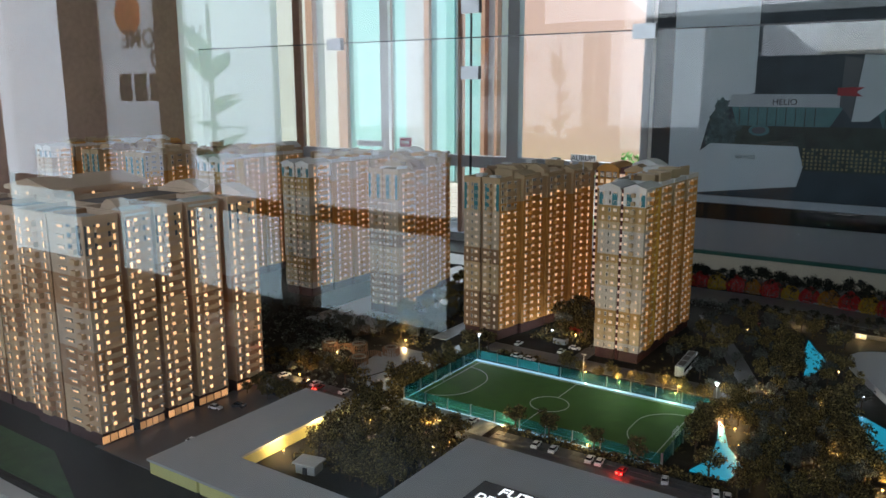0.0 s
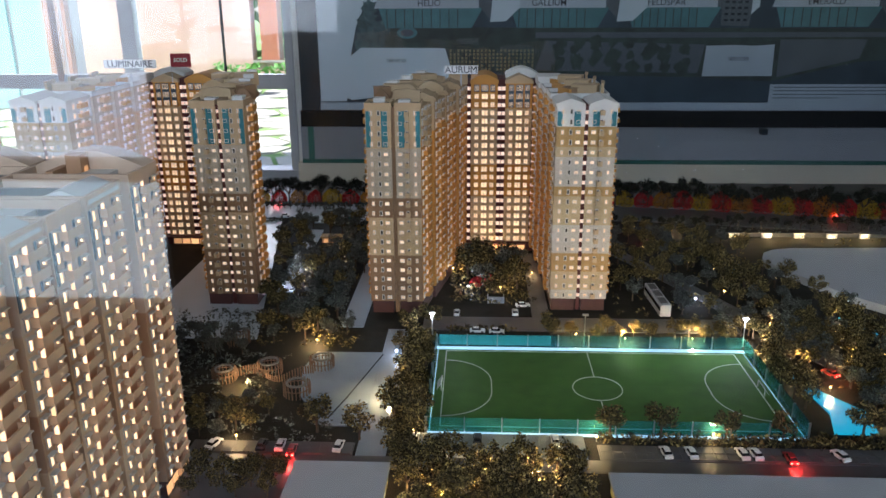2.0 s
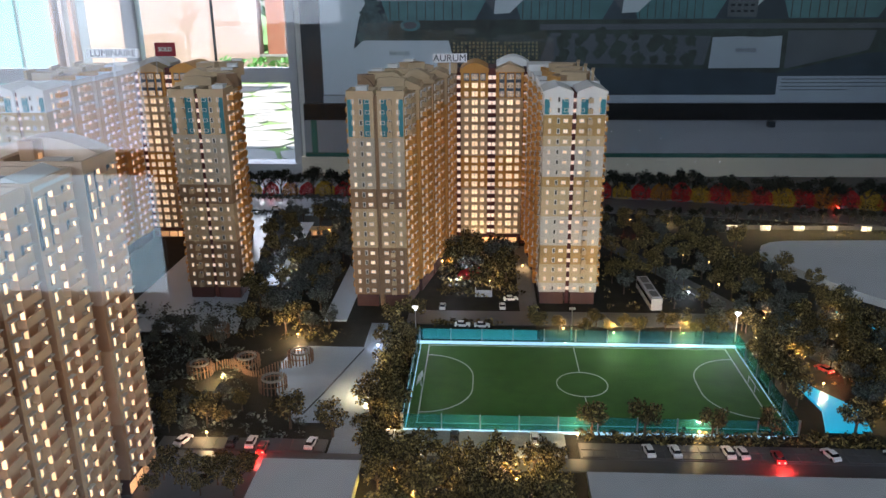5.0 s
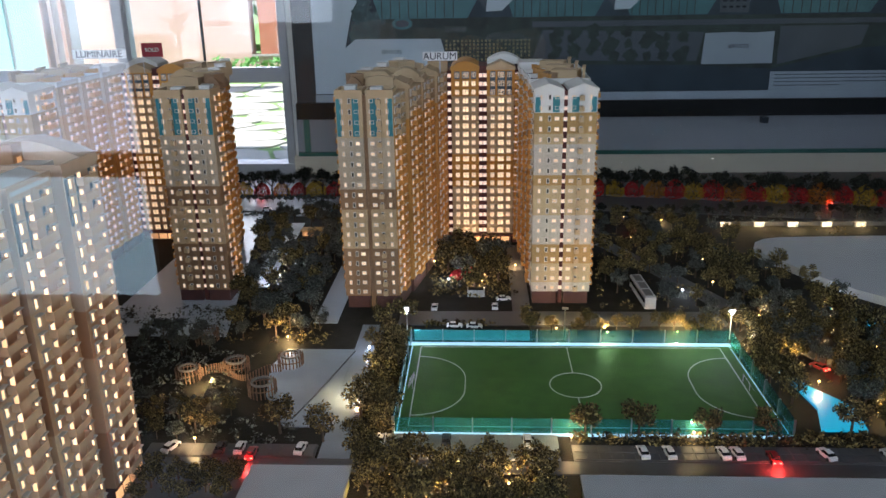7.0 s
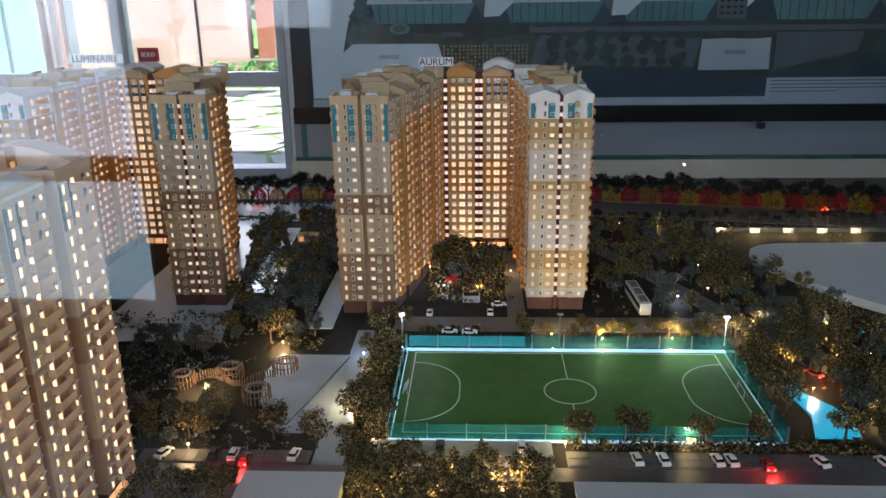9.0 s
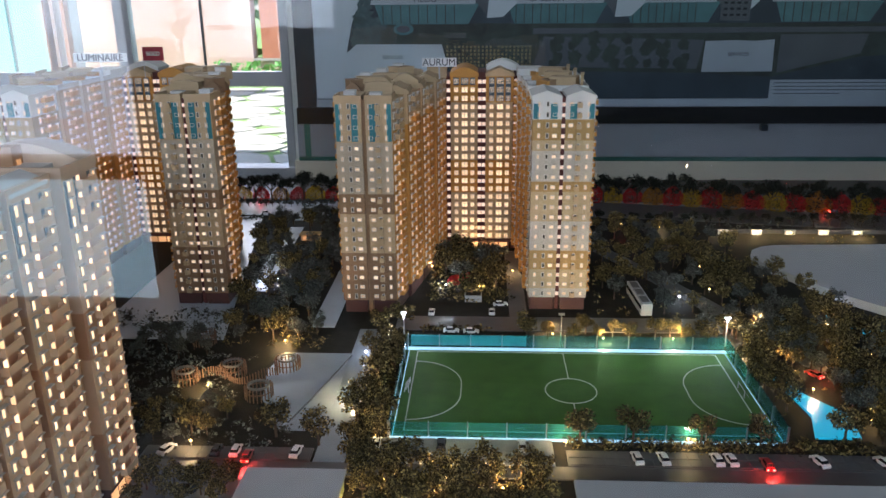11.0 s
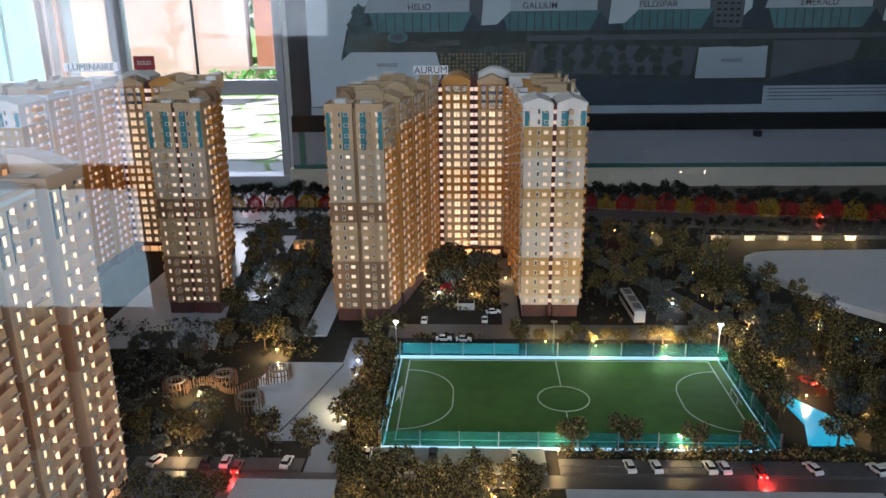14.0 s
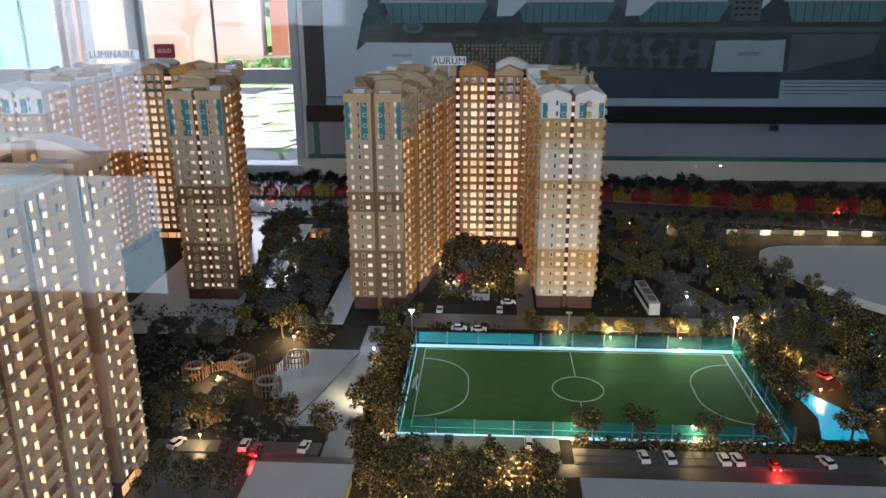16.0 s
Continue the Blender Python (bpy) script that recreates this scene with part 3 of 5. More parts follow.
class Tower:
    """One model tower: wall bands, windows, balconies, roofs, under one root."""

    def __init__(self, name_label, flip=None, keep=280, shift=0.0):
        self.root = thing("apartment_tower", name_label, "model tower", "towers of the scale model")
        self.flip, self.keep, self.count, self.rest, self.restb, self.shift = flip, keep, 0, Build(), {}, shift

    def fx(self, x):
        return x + self.shift if self.flip is None else self.flip - x

    def walls(self, x0, x1, y0, y1, bands, top=None):
        """Bands from the top down: (floors, material)."""
        a, b = sorted((self.fx(x0), self.fx(x1)))
        z = Z0 + DZ * FLOORS
        for i, (n, m) in enumerate(bands):
            e = 0.0 if i % 2 else 0.0005
            part("wall", Build().box(a - e, b + e, y0 - e, y1 + e, z - DZ * n, z), m, self.root)
            z -= DZ * n
        part("ground_floor", Build().box(a + 0.003, b - 0.003, y0 + 0.003, y1 - 0.003, 0, Z0), M_BASE, self.root)

    def oblique(self, pts, bands):
        """Wall bands on a plan of any outline."""
        q = [(self.fx(x), y) for x, y in pts]
        if self.flip is not None:
            q.reverse()
        z = Z0 + DZ * FLOORS
        for n, m in bands:
            part("wall", Build().prism(q, z - DZ * n, z), m, self.root)
            z -= DZ * n
        part("ground_floor", Build().prism(q, 0, Z0), M_BASE, self.root)

    def put(self, me, m, kind):
        """The first windows and balconies are parts of their own, the others are joined."""
        if self.count < self.keep:
            self.count += 1
            part(kind, me, None, self.root, m=m)
            return
        b = self.restb.setdefault((kind, *[k.name for k in me.materials]), Build())
        o = len(b.v)
        b.v += [tuple(m @ v.co) for v in me.vertices]
        for p in me.polygons:
            b.f.append(tuple(o + i for i in p.vertices))
            b.m.append(p.material_index)

    def face(self, x0, y0, x1, y1, pattern, bm=None, skip=0, low=0, zf=0.45):
        """Windows on the face from (x0, y0) to (x1, y1), whose outside lies to the right of that way."""
        if self.flip is not None:
            x0, y0, x1, y1 = self.fx(x1), y1, self.fx(x0), y0
        else:
            x0, x1 = self.fx(x0), self.fx(x1)
        u = Vector((x1 - x0, y1 - y0, 0))
        w = u.length
        u.normalize()
        inn = Vector((-u.y, u.x, 0))
        rot = Matrix((u, inn, Vector((0, 0, 1)))).transposed().to_4x4()
        cols = PATTERNS[pattern]
        for f in range(low, FLOORS - skip):
            for c, ww, hh, lift, bw, hood, lit in cols:
                c = c if self.flip is None else 1 - c
                p = Vector((x0, y0, 0)) + u * (w * c)
                z = Z0 + DZ * (f + zf) + lift
                m = Matrix.Translation((p.x, p.y, z)) @ rot
                if ww:
                    self.put(window_mesh(ww, hh, hood, lit), m, "window")
                if bw:
                    self.put(balcony_mesh(bw, bm or M_BEIGE), Matrix.Translation((p.x, p.y, z - hh / 2 - 0.001)) @ rot, "balcony")

    def box(self, name, x0, x1, y0, y1, z0, z1, m):
        a, b = sorted((self.fx(x0), self.fx(x1)))
        return part(name, Build().box(a, b, y0, y1, z0, z1), m, self.root)

    def skewed(self, name, cx, cy, w, d, z, h, m, turn):
        """A roof block turned out of the grid, with a thin overhanging cap."""
        s = -1 if self.flip is not None else 1
        q = Build().box(-w / 2, w / 2, -d / 2, d / 2, 0, h).box(-w / 2 - 0.001, w / 2 + 0.001, -d / 2 - 0.001, d / 2 + 0.001, h, h + 0.0015)
        part(name, q, m, self.root, m=pose(self.fx(cx), cy, z, 0, 0, s * turn))

    def parapet(self, x0, x1, y0, y1, h, m, t=0.004, z=None, over=0.0015):
        """A hollow rim round a flat roof, with a dark deck inside."""
        a, b = sorted((self.fx(x0), self.fx(x1)))
        a, b, y0, y1 = a - over, b + over, y0 - over, y1 + over
        z = Z0 + DZ * FLOORS if z is None else z
        q = Build().box(a, b, y0, y0 + t, z, z + h).box(a, b, y1 - t, y1, z, z + h)
        q.box(a, a + t, y0 + t, y1 - t, z, z + h).box(b - t, b, y0 + t, y1 - t, z, z + h)
        part("parapet", q, m, self.root)
        part("roof_deck", Build().box(a + t, b - t, y0 + t, y1 - t, z, z + 0.003), M_ROOF, self.root)

    def gable(self, x0, x1, y0, y1, z, h, m, arch=False, name="gable"):
        """A pediment over one bay: pointed or with a curved top, run back along y."""
        a, b = sorted((self.fx(x0), self.fx(x1)))
        pts = [(a, 0.0), (b, 0.0)]
        if arch:
            pts += [(a + (b - a) * (1 - k / 10), h * (0.35 + 0.65 * math.sin(math.pi * k / 10))) for k in range(11)]
        else:
            pts += [(b, h * 0.3), ((a + b) / 2, h), (a, h * 0.3)]
        q = Build().prism(pts, 0, y1 - y0, 0, Matrix.Translation((0, y1, z)) @ pose(0, 0, 0, 90))
        part(name, q, m, self.root)

    def finish(self):
        for k, b in self.restb.items():
            tagged(part("windows" if k[0] == "window" else "balconies", b, [bpy.data.materials[n] for n in k[1:]], self.root), kind="stuff")


END_GABLE = [(2, M_TEAL), (2, M_OCHRE), (1, M_SAND), (3, M_PALEBAND), (1, M_OCHRE), (3, M_SAND), (3, M_PALEBAND), (2, M_OCHRE), (2, M_SAND), (1, M_PALEBAND)]
END_FLAT = [(4, M_TEAL), (5, M_GREY), (2, M_BROWN), (4, M_BEIGE), (5, M_BROWN)]
COURT = [(3, M_TANGLOW), (7, M_BEIGE), (4, M_TANGLOW), (6, M_BEIGE)]
SIDES = [(3, M_BEIGE), (17, M_TANGLOW)]


def end_block(T, x0, x1, y0, y1, bands, flat):
    """The narrow end of a wing: two bays with a dark slot between them."""
    xm, s = (x0 + x1) / 2, 0.0045
    top = Z0 + DZ * FLOORS
    for a, b in ((x0, xm - s), (xm + s, x1)):
        body = [(n, M_BEIGE if m is M_TEAL and flat else M_WHITE if m is M_TEAL else m) for n, m in bands]
        T.walls(a, b, y0, y1, body)
        n = bands[0][0]
        w = b - a
        # teal panels beside the upper windows
        for u in ((0.02, 0.20), (0.62, 0.86)) if a == x0 else ((0.14, 0.38), (0.80, 0.98)):
            T.box("teal_panel", a + w * u[0], a + w * u[1], y0 - 0.0016, y0, top - DZ * n * 0.97, top - 0.008 - (0 if flat else 0.004), M_TEAL)
        if flat:
            T.parapet(a, b, y0, y1 - 0.03, 0.010, M_BEIGE)
        else:
            T.gable(a - (0.003 if a == x0 else 0), b + (0 if a == x0 else 0.003), y0 - 0.004, y1, top, 0.016, M_WHITE)
    plain = flat and T.flip is None
    T.box("slot", xm - s, xm + s, y0 + 0.006, y1, 0, top, M_BROWN if plain else M_RED)
    T.face(x0, y0, x1, y0, "end")
    if not plain:
        T.face(xm - s, y0 + 0.0055, xm + s, y0 + 0.0055, "slot")


def u_tower(label, flip, keep, shift=0.0):
    """A tower on a U-shaped plan, its court open towards the visitor."""
    T = Tower(label, flip, keep, shift)
    top = Z0 + DZ * FLOORS
    # right wing with white gables
    end_block(T, -0.859, -0.729, 1.985, 2.10, END_GABLE, False)
    # left wing with flat roofs
    end_block(T, -1.275, -1.155, 1.957, 2.055, END_FLAT, True)
    # court front: two bays and three slots
    T.walls(-1.050, -0.978, 2.425, 2.56, COURT)
    T.walls(-0.956, -0.884, 2.425, 2.56, COURT)
    T.face(-1.048, 2.425, -0.980, 2.425, "court")
    T.face(-0.954, 2.425, -0.886, 2.425, "court")
    T.box("slot", -0.978, -0.956, 2.432, 2.55, 0, top + 0.01, M_RED)
    T.box("slot", -0.884, -0.870, 2.432, 2.55, 0, top, M_RED)
    T.box("slot", -1.062, -1.050, 2.432, 2.55, 0, top, M_RED)
    T.face(-1.062, 2.432, -1.050, 2.432, "stair")
    T.face(-0.978, 2.432, -0.967, 2.432, "stair")
    T.face(-0.967, 2.432, -0.956, 2.432, "stair")
    T.face(-0.884, 2.432, -0.871, 2.432, "stair")
    # dark surrounds of the upper court windows
    for k in range(2):
        for c, w in ((0.19, 0.0145), (0.52, 0.0205), (0.83, 0.0145)):
            xc = (-1.048 + 0.068 * c, -0.954 + 0.068 * c)[k]
            n = (1.0, 2.9)[k]
            T.box("surround", xc - w / 2, xc + w / 2, 2.4238, 2.4252, top - DZ * n, top - 0.003, M_SLATE)
    T.gable(-1.052, -0.976, 2.42, 2.56, top, 0.024, M_TANGLOW, True, "arch_pediment")
    T.gable(-0.958, -0.882, 2.42, 2.56, top, 0.024, M_BEIGE, False, "pediment")
    # stepped sides of the wings
    left = [(-1.155, 1.957, -1.138, 2.055), (-1.131, 2.06, -1.110, 2.17), (-1.108, 2.175, -1.087, 2.295), (-1.081, 2.30, -1.062, 2.425)]
    for i, (xa, ya, xb, yb) in enumerate(left):
        if i:
            out_a = xa - 0.118 + 0.004 * i
            T.oblique([(out_a, ya), (xa, ya), (xb, yb), (out_a + 0.02, yb)], SIDES)
            T.parapet(out_a + 0.02, xa - 0.002, ya, yb, 0.011, M_BEIGE)
            T.gable(xa - 0.055, xa + 0.004, ya - 0.003, yb - 0.02, top, 0.02, M_BEIGE, False)
            T.skewed("stair_head", xa - 0.092, ya + 0.05, 0.052, 0.042, top, 0.028 + 0.004 * (i % 2), M_BEIGE, 14 * i)
            T.skewed("roof_tank", xa - 0.10, ya + 0.075, 0.024, 0.022, top + 0.028, 0.009, M_WHITE, -10)
            T.skewed("stair_wall", xa - 0.05, ya + 0.085, 0.006, 0.05, top, 0.022, M_BEIGE, 25)
            T.skewed("stair_wall", xa - 0.075, ya + 0.015, 0.05, 0.005, top, 0.017, M_BROWN, -12)
        else:
            T.oblique([(-1.20, 2.0), (-1.1545, 1.96), (xb, yb), (-1.20, yb)], SIDES)
        n = 4 if i == 0 else 2
        T.face(xa, ya, xb, yb, "wing", M_TANGLOW, n)
        T.face(xa, ya, xb, yb, "side_dark", M_BEIGE, 0, FLOORS - n)
        if i:
            T.face(out_a + 0.02, yb, out_a, ya, "wing", M_TANGLOW)
        else:
            T.face(-1.275, 2.055, -1.275, 1.957, "wing", M_TANGLOW)
    right = [(-0.859, -0.729, 1.985, 2.10), (-0.863, -0.730, 2.105, 2.205), (-0.868, -0.726, 2.21, 2.31), (-0.874, -0.722, 2.315, 2.42)]
    T.box("gold_panel", -0.7295, -0.727, 2.055, 2.10, 0.03, top, M_GOLD)
    for i, (xl, xr, y0, y1) in enumerate(right):
        if i:
            T.walls(xl, xr, y0, y1, SIDES)
            T.parapet(xl, xr, y0, y1, 0.012, M_WHITE)
            T.skewed("stair_head", xl + 0.085, y0 + 0.055, 0.06, 0.05, top, 0.026, M_BEIGE, -16)
            T.skewed("stair_wall", xl + 0.035, y0 + 0.04, 0.006, 0.06, top, 0.018, M_TANGLOW, 20)
            T.skewed("stair_wall", xl + 0.125, y0 + 0.05, 0.006, 0.06, top, 0.032, M_BEIGE, -8)
            T.skewed("roof_tank", xl + 0.06, y0 + 0.085, 0.022, 0.02, top, 0.013, M_WHITE, 12)
        T.face(xl, y1, xl, y0, "wing", M_TANGLOW)
        T.face(xr, y0, xr, y1, "wing", M_TANGLOW)
    # roofs of the flat wing: tanks and stair rooms
    T.box("stair_head", -1.222, -1.162, 2.045, 2.085, top, top + 0.024, M_BEIGE)
    T.gable(-1.222, -1.160, 2.04, 2.052, top + 0.024, 0.006, M_BEIGE, False, "stair_roof")
    T.skewed("roof_house", -1.250, 2.075, 0.030, 0.034, top, 0.030, M_BROWN, 28)
    T.skewed("stair_wall", -1.20, 2.15, 0.05, 0.006, top, 0.034, M_BEIGE, 10)
    T.gable(-1.175, -1.115, 2.16, 2.20, top + 0.010, 0.024, M_BEIGE, True, "vault")
    T.skewed("roof_house", -0.80, 2.16, 0.05, 0.04, top, 0.020, M_BROWN, 12)
    T.gable(-0.955, -0.865, 2.48, 2.56, top + 0.010, 0.026, M_WHITE, True, "vault")
    T.box("roof_slab", -0.875, -0.81, 2.36, 2.46, top, top + 0.024, M_WHITE)
    T.box("roof_slab", -1.11, -1.06, 2.40, 2.45, top, top + 0.026, M_BEIGE)
    T.box("water_tank", -1.262, -1.238, 2.00, 2.03, top, top + 0.014, M_WHITE)
    T.box("water_tank", -1.205, -1.180, 1.985, 2.01, top, top + 0.012, M_WHITE)
    T.gable(-1.268, -1.232, 2.05, 2.12, top, 0.026, M_BROWN, True, "vault")
    T.gable(-1.225, -1.165, 2.10, 2.17, top, 0.034, M_BEIGE, True, "vault")
    for k in range(6):
        T.box("shop_front", -1.046 + 0.026 * k, -1.024 + 0.026 * k, 2.422, 2.4245, 0.005, 0.024, M_DIM)
    T.box("canopy", -1.055, -0.872, 2.405, 2.424, 0.026, 0.030, M_RED)
    T.finish()
    return T


aurum = u_tower("beige and teal model apartment tower with lit windows round a court", None, 300)
luminaire = u_tower("tall beige model apartment tower with lit windows behind the round playground", -2.826, 300)
luminaire.root.location = (0, 0.035, 0)
far_tower = u_tower("far model apartment tower with lit windows beyond the others", None, 60, -1.66)
farthest_tower = u_tower("distant model apartment tower with lit windows near the board's edge", -4.40, 0)


def near_tower():
    """The tower nearest the visitor: a long side of five bays with recesses between."""
    T = Tower("grey model apartment tower with lit windows and small balconies", None, 300)
    top = Z0 + DZ * FLOORS
    x = -1.482
    rows = [(0.868, 0.945), (0.960, 1.024), (1.034, 1.106), (1.120, 1.208), (1.236, 1.325)]
    schemes = [[(2, M_NGREY), (3, M_NGREY), (3, M_NBROWN), (4, M_NGREY), (4, M_NBROWN), (4, M_NBEIGE)],
               [(4, M_NGREY), (4, M_NBEIGE), (3, M_NBROWN), (5, M_NBEIGE), (4, M_NBROWN)],
               [(5, M_NGREY), (4, M_NBROWN), (6, M_NBEIGE), (5, M_NBROWN)],
               [(6, M_NGREY), (3, M_NBEIGE), (4, M_NBROWN), (7, M_NBEIGE)],
               [(8, M_NGREY), (3, M_NBROWN), (5, M_NBEIGE), (4, M_NBROWN)]]
    for i in (4, 3, 2, 1, 0):
        y0, y1 = rows[i]
        deep = 0.126 if i == 0 else 0.15
        T.walls(x - deep, x, y0, y1, schemes[i])
        T.face(x, y0, x, y1, "side", M_NBEIGE)
        # blue-grey panels beside the top windows
        for u in (0.02, 0.30, 0.70):
            T.box("teal_panel", x - 0.001, x + 0.0012, y0 + (y1 - y0) * u, y0 + (y1 - y0) * (u + 0.07), top - 2.9 * DZ, top - 0.004, M_SLATE)
        T.parapet(x - deep, x, y0, y1, 0.014, M_NGREY)
        if i in (1, 3):
            T.gable(x - 0.062, x + 0.002, y0 + 0.004, y1 - 0.004, top + 0.003, 0.017, M_WHITE, False, "gable_roof")
        else:
            T.box("roof_tank", x - 0.075, x - 0.035, y0 + 0.02, y1 - 0.025, top + 0.003, top + 0.010, M_WHITE)
            T.box("roof_beam", x - 0.11, x - 0.10, y0 + 0.004, y1 - 0.004, top, top + 0.016, M_NBROWN)
        if i < 4:
            T.box("recess", x - 0.15, x - 0.034, y1, rows[i + 1][0], 0, top, M_NBROWN)
            T.face(x - 0.034, y1, x - 0.034, rows[i + 1][0], "slot")
        n = 4
        for k in range(n):
            a = y0 + (y1 - y0) * (k + 0.08) / n
            T.box("shop_front", x - 0.0036, x - 0.002, a, a + (y1 - y0) * 0.84 / n, 0.006, 0.022, M_DIM)
    # large vaults over the roof behind the bays
    T.gable(-1.630, -1.484, 1.285, 1.328, top + 0.003, 0.032, M_NGREY, True, "vault")
    T.gable(-1.790, -1.640, 1.285, 1.328, top + 0.003, 0.032, M_NGREY, True, "vault")
    T.gable(-1.600, -1.540, 0.985, 1.020, top + 0.003, 0.028, M_NGREY, True, "vault")
    T.box("stair_head", -1.575, -1.555, 1.262, 1.284, top, top + 0.034, M_NBROWN)
    T.box("lit_door", -1.5545, -1.553, 1.269, 1.277, top + 0.006, top + 0.017, M_DIM)
    T.walls(-1.80, -1.634, 1.00, 1.33, schemes[1])
    T.parapet(-1.80, -1.634, 1.00, 1.28, 0.014, M_NGREY)
    # front face: kitchen bay and the bays beyond it
    edge = [(-1.608, -1.482), (-1.735, -1.614), (-1.865, -1.742), (-1.995, -1.872), (-2.125, -2.002)]
    for j, (a, b) in enumerate(edge):
        y0 = 0.868 + 0.012 * (j > 1)
        if j:
            T.walls(a, b, y0, 0.99, schemes[(j + 1) % 5])
            T.parapet(a, b, y0, 0.99, 0.012, M_NGREY)
            T.box("recess", b, edge[j - 1][0], y0 + 0.012, 0.98, 0, top, M_NGREY)
        else:
            for u in (0.55, 0.82):
                T.box("teal_panel", a + (b - a) * u, a + (b - a) * (u + 0.1), y0 - 0.0016, y0, top - 2.9 * DZ, top - 0.004, M_SLATE)
        T.face(a, y0, b, y0, "kitchen" if j == 0 else "side", M_NBEIGE)
    # rear wing
    T.walls(-2.20, -1.98, 1.10, 1.36, schemes[3])
    T.face(-1.98, 1.10, -1.98, 1.36, "side", M_NBEIGE)
    T.face(-2.20, 1.10, -1.98, 1.10, "side", M_NBEIGE)
    T.gable(-2.21, -1.97, 1.09, 1.37, top, 0.034, M_NGREY, False, "gable_roof")
    T.finish()
    return T


near = near_tower()


# ---- the model's ground ----
slab("display_plinth", -3.7, 1.6, 0.66, 3.02, FLOOR_Z, -0.012, M_WALL, "white display plinth under the scale model", "plinth", "structure")
slab("model_board", -3.65, 1.55, 0.69, 2.982, -0.012, 0.0, M_GROUND, "dark landscaped board of the scale model", "model board", "structure")


def patch(name, pts, z, m, label, category="road", z0=0.0):
    return solid(name, Build().prism(pts, z0, z), m, label, category, "structure")


def rect(x0, x1, y0, y1):
    return [(x0, y0), (x1, y0), (x1, y1), (x0, y1)]


patch("road", rect(-3.6, 1.5, 1.325, 1.358), 0.002, M_ROAD, "dark glossy model road past the parking bays")
patch("road", rect(-1.225, -1.175, 1.358, 1.86), 0.002, M_PLAZA, "narrow glossy model lane beside the pitch")
# One far road: the window's sheen is painted into its left part only.
patch("road", [(-3.6, 2.76), (-1.25, 2.76), (-1.25, 2.935), (-3.6, 2.935)], 0.002, M_SHEENROAD, "wide model road along the far edge, window sheen in its colour")
patch("road", [(-1.25, 2.76), (-0.5, 2.74), (1.5, 2.42), (1.5, 2.60), (-0.5, 2.92), (-1.25, 2.935)], 0.002, M_ROAD, "right part of the far model road, without the painted window sheen")
patch("road", [(-1.54, 2.08), (-1.49, 2.08), (-1.515, 2.62), (-1.555, 2.62)], 0.002, M_SHEENROAD, "pale winding model path under the trees")
patch("road", [(-1.80, 1.80), (-1.505, 1.80), (-1.675, 2.74), (-1.80, 2.74)], 0.002, M_SHEENROAD, "glossy model drive between the towers, window sheen in its colour")
patch("road", rect(-1.15, -0.45, 1.86, 1.935), 0.002, M_ROAD, "dark model road behind the pitch")
patch("road", [(-0.73, 2.56), (-0.57, 2.23), (-0.34, 1.71), (-0.265, 1.60), (-0.22, 1.62), (-0.285, 1.72), (-0.52, 2.24), (-0.68, 2.56)], 0.002, M_ROAD, "slanting model lane through the trees")
patch("road", rect(-1.335, -1.283, 1.87, 2.30), 0.002, M_SHEENROAD, "glossy model drive at the tower's foot, window sheen in its colour")
patch("pavement", rect(-1.56, -1.30, 2.70, 2.755), 0.0025, M_SHEENROAD, "glossy model court by the far road, window sheen in its colour", "plaza")
patch("road", rect(-0.902, -0.862, 1.935, 2.40), 0.002, M_ROOF, "narrow paved walk along the court")
patch("pavement", [(-1.30, 1.45), (-1.225, 1.45), (-1.225, 1.738), (-1.36, 1.738), (-1.375, 1.66), (-1.355, 1.55)], 0.003, M_PLAZA, "wet-looking blue-grey model plaza", "plaza")
patch("pavement", rect(-1.15, -0.85, 1.358, 1.43), 0.003, M_PAVER2, "grey paved model parking bays", "parking")
patch("pavement", rect(-0.83, -0.33, 1.358, 1.402), 0.003, M_PAVER, "dark grey paved model parking bays", "parking")
patch("pavement", rect(-1.50, -1.23, 1.358, 1.395), 0.003, M_PAVER, "grey paved model parking bays by the road", "parking")
patch("road", rect(-1.50, -1.29, 0.86, 1.325), 0.002, M_ROAD, "dark model forecourt beside the near tower")
patch("ground", [(-3.6, 0.70), (-1.30, 0.70), (-1.55, 0.80), (-3.6, 0.83)], 0.003, M_LAWN, "dark green model lawn at the board's edge", "lawn")

for (xa, ya), (xb, yb) in (((-1.222, 1.728), (-1.268, 1.545)), ((-1.268, 1.545), (-1.290, 1.470)), ((-1.290, 1.470), (-1.335, 1.530))):
    w = Vector((yb - ya, xa - xb)).normalized() * 0.0012
    patch("trim", [(xa + w.x, ya + w.y), (xa - w.x, ya - w.y), (xb - w.x, yb - w.y), (xb + w.x, yb + w.y)], 0.0042, M_CARD, "thin dark joint in the model plaza", "joint", 0.003)
for i in range(2):
    x0, x1 = ((-0.72, 0.06), (0.06, 1.4))[i]
    y0, y1 = 2.918 - 0.172 * (x0 + 0.44), 2.918 - 0.172 * (x1 + 0.44)
    patch("kerb", [(x0, y0), (x1, y1), (x1, y1 + 0.006), (x0, y0 + 0.006)], 0.006, M_KERB, "pale kerb along the far model road", "kerb")

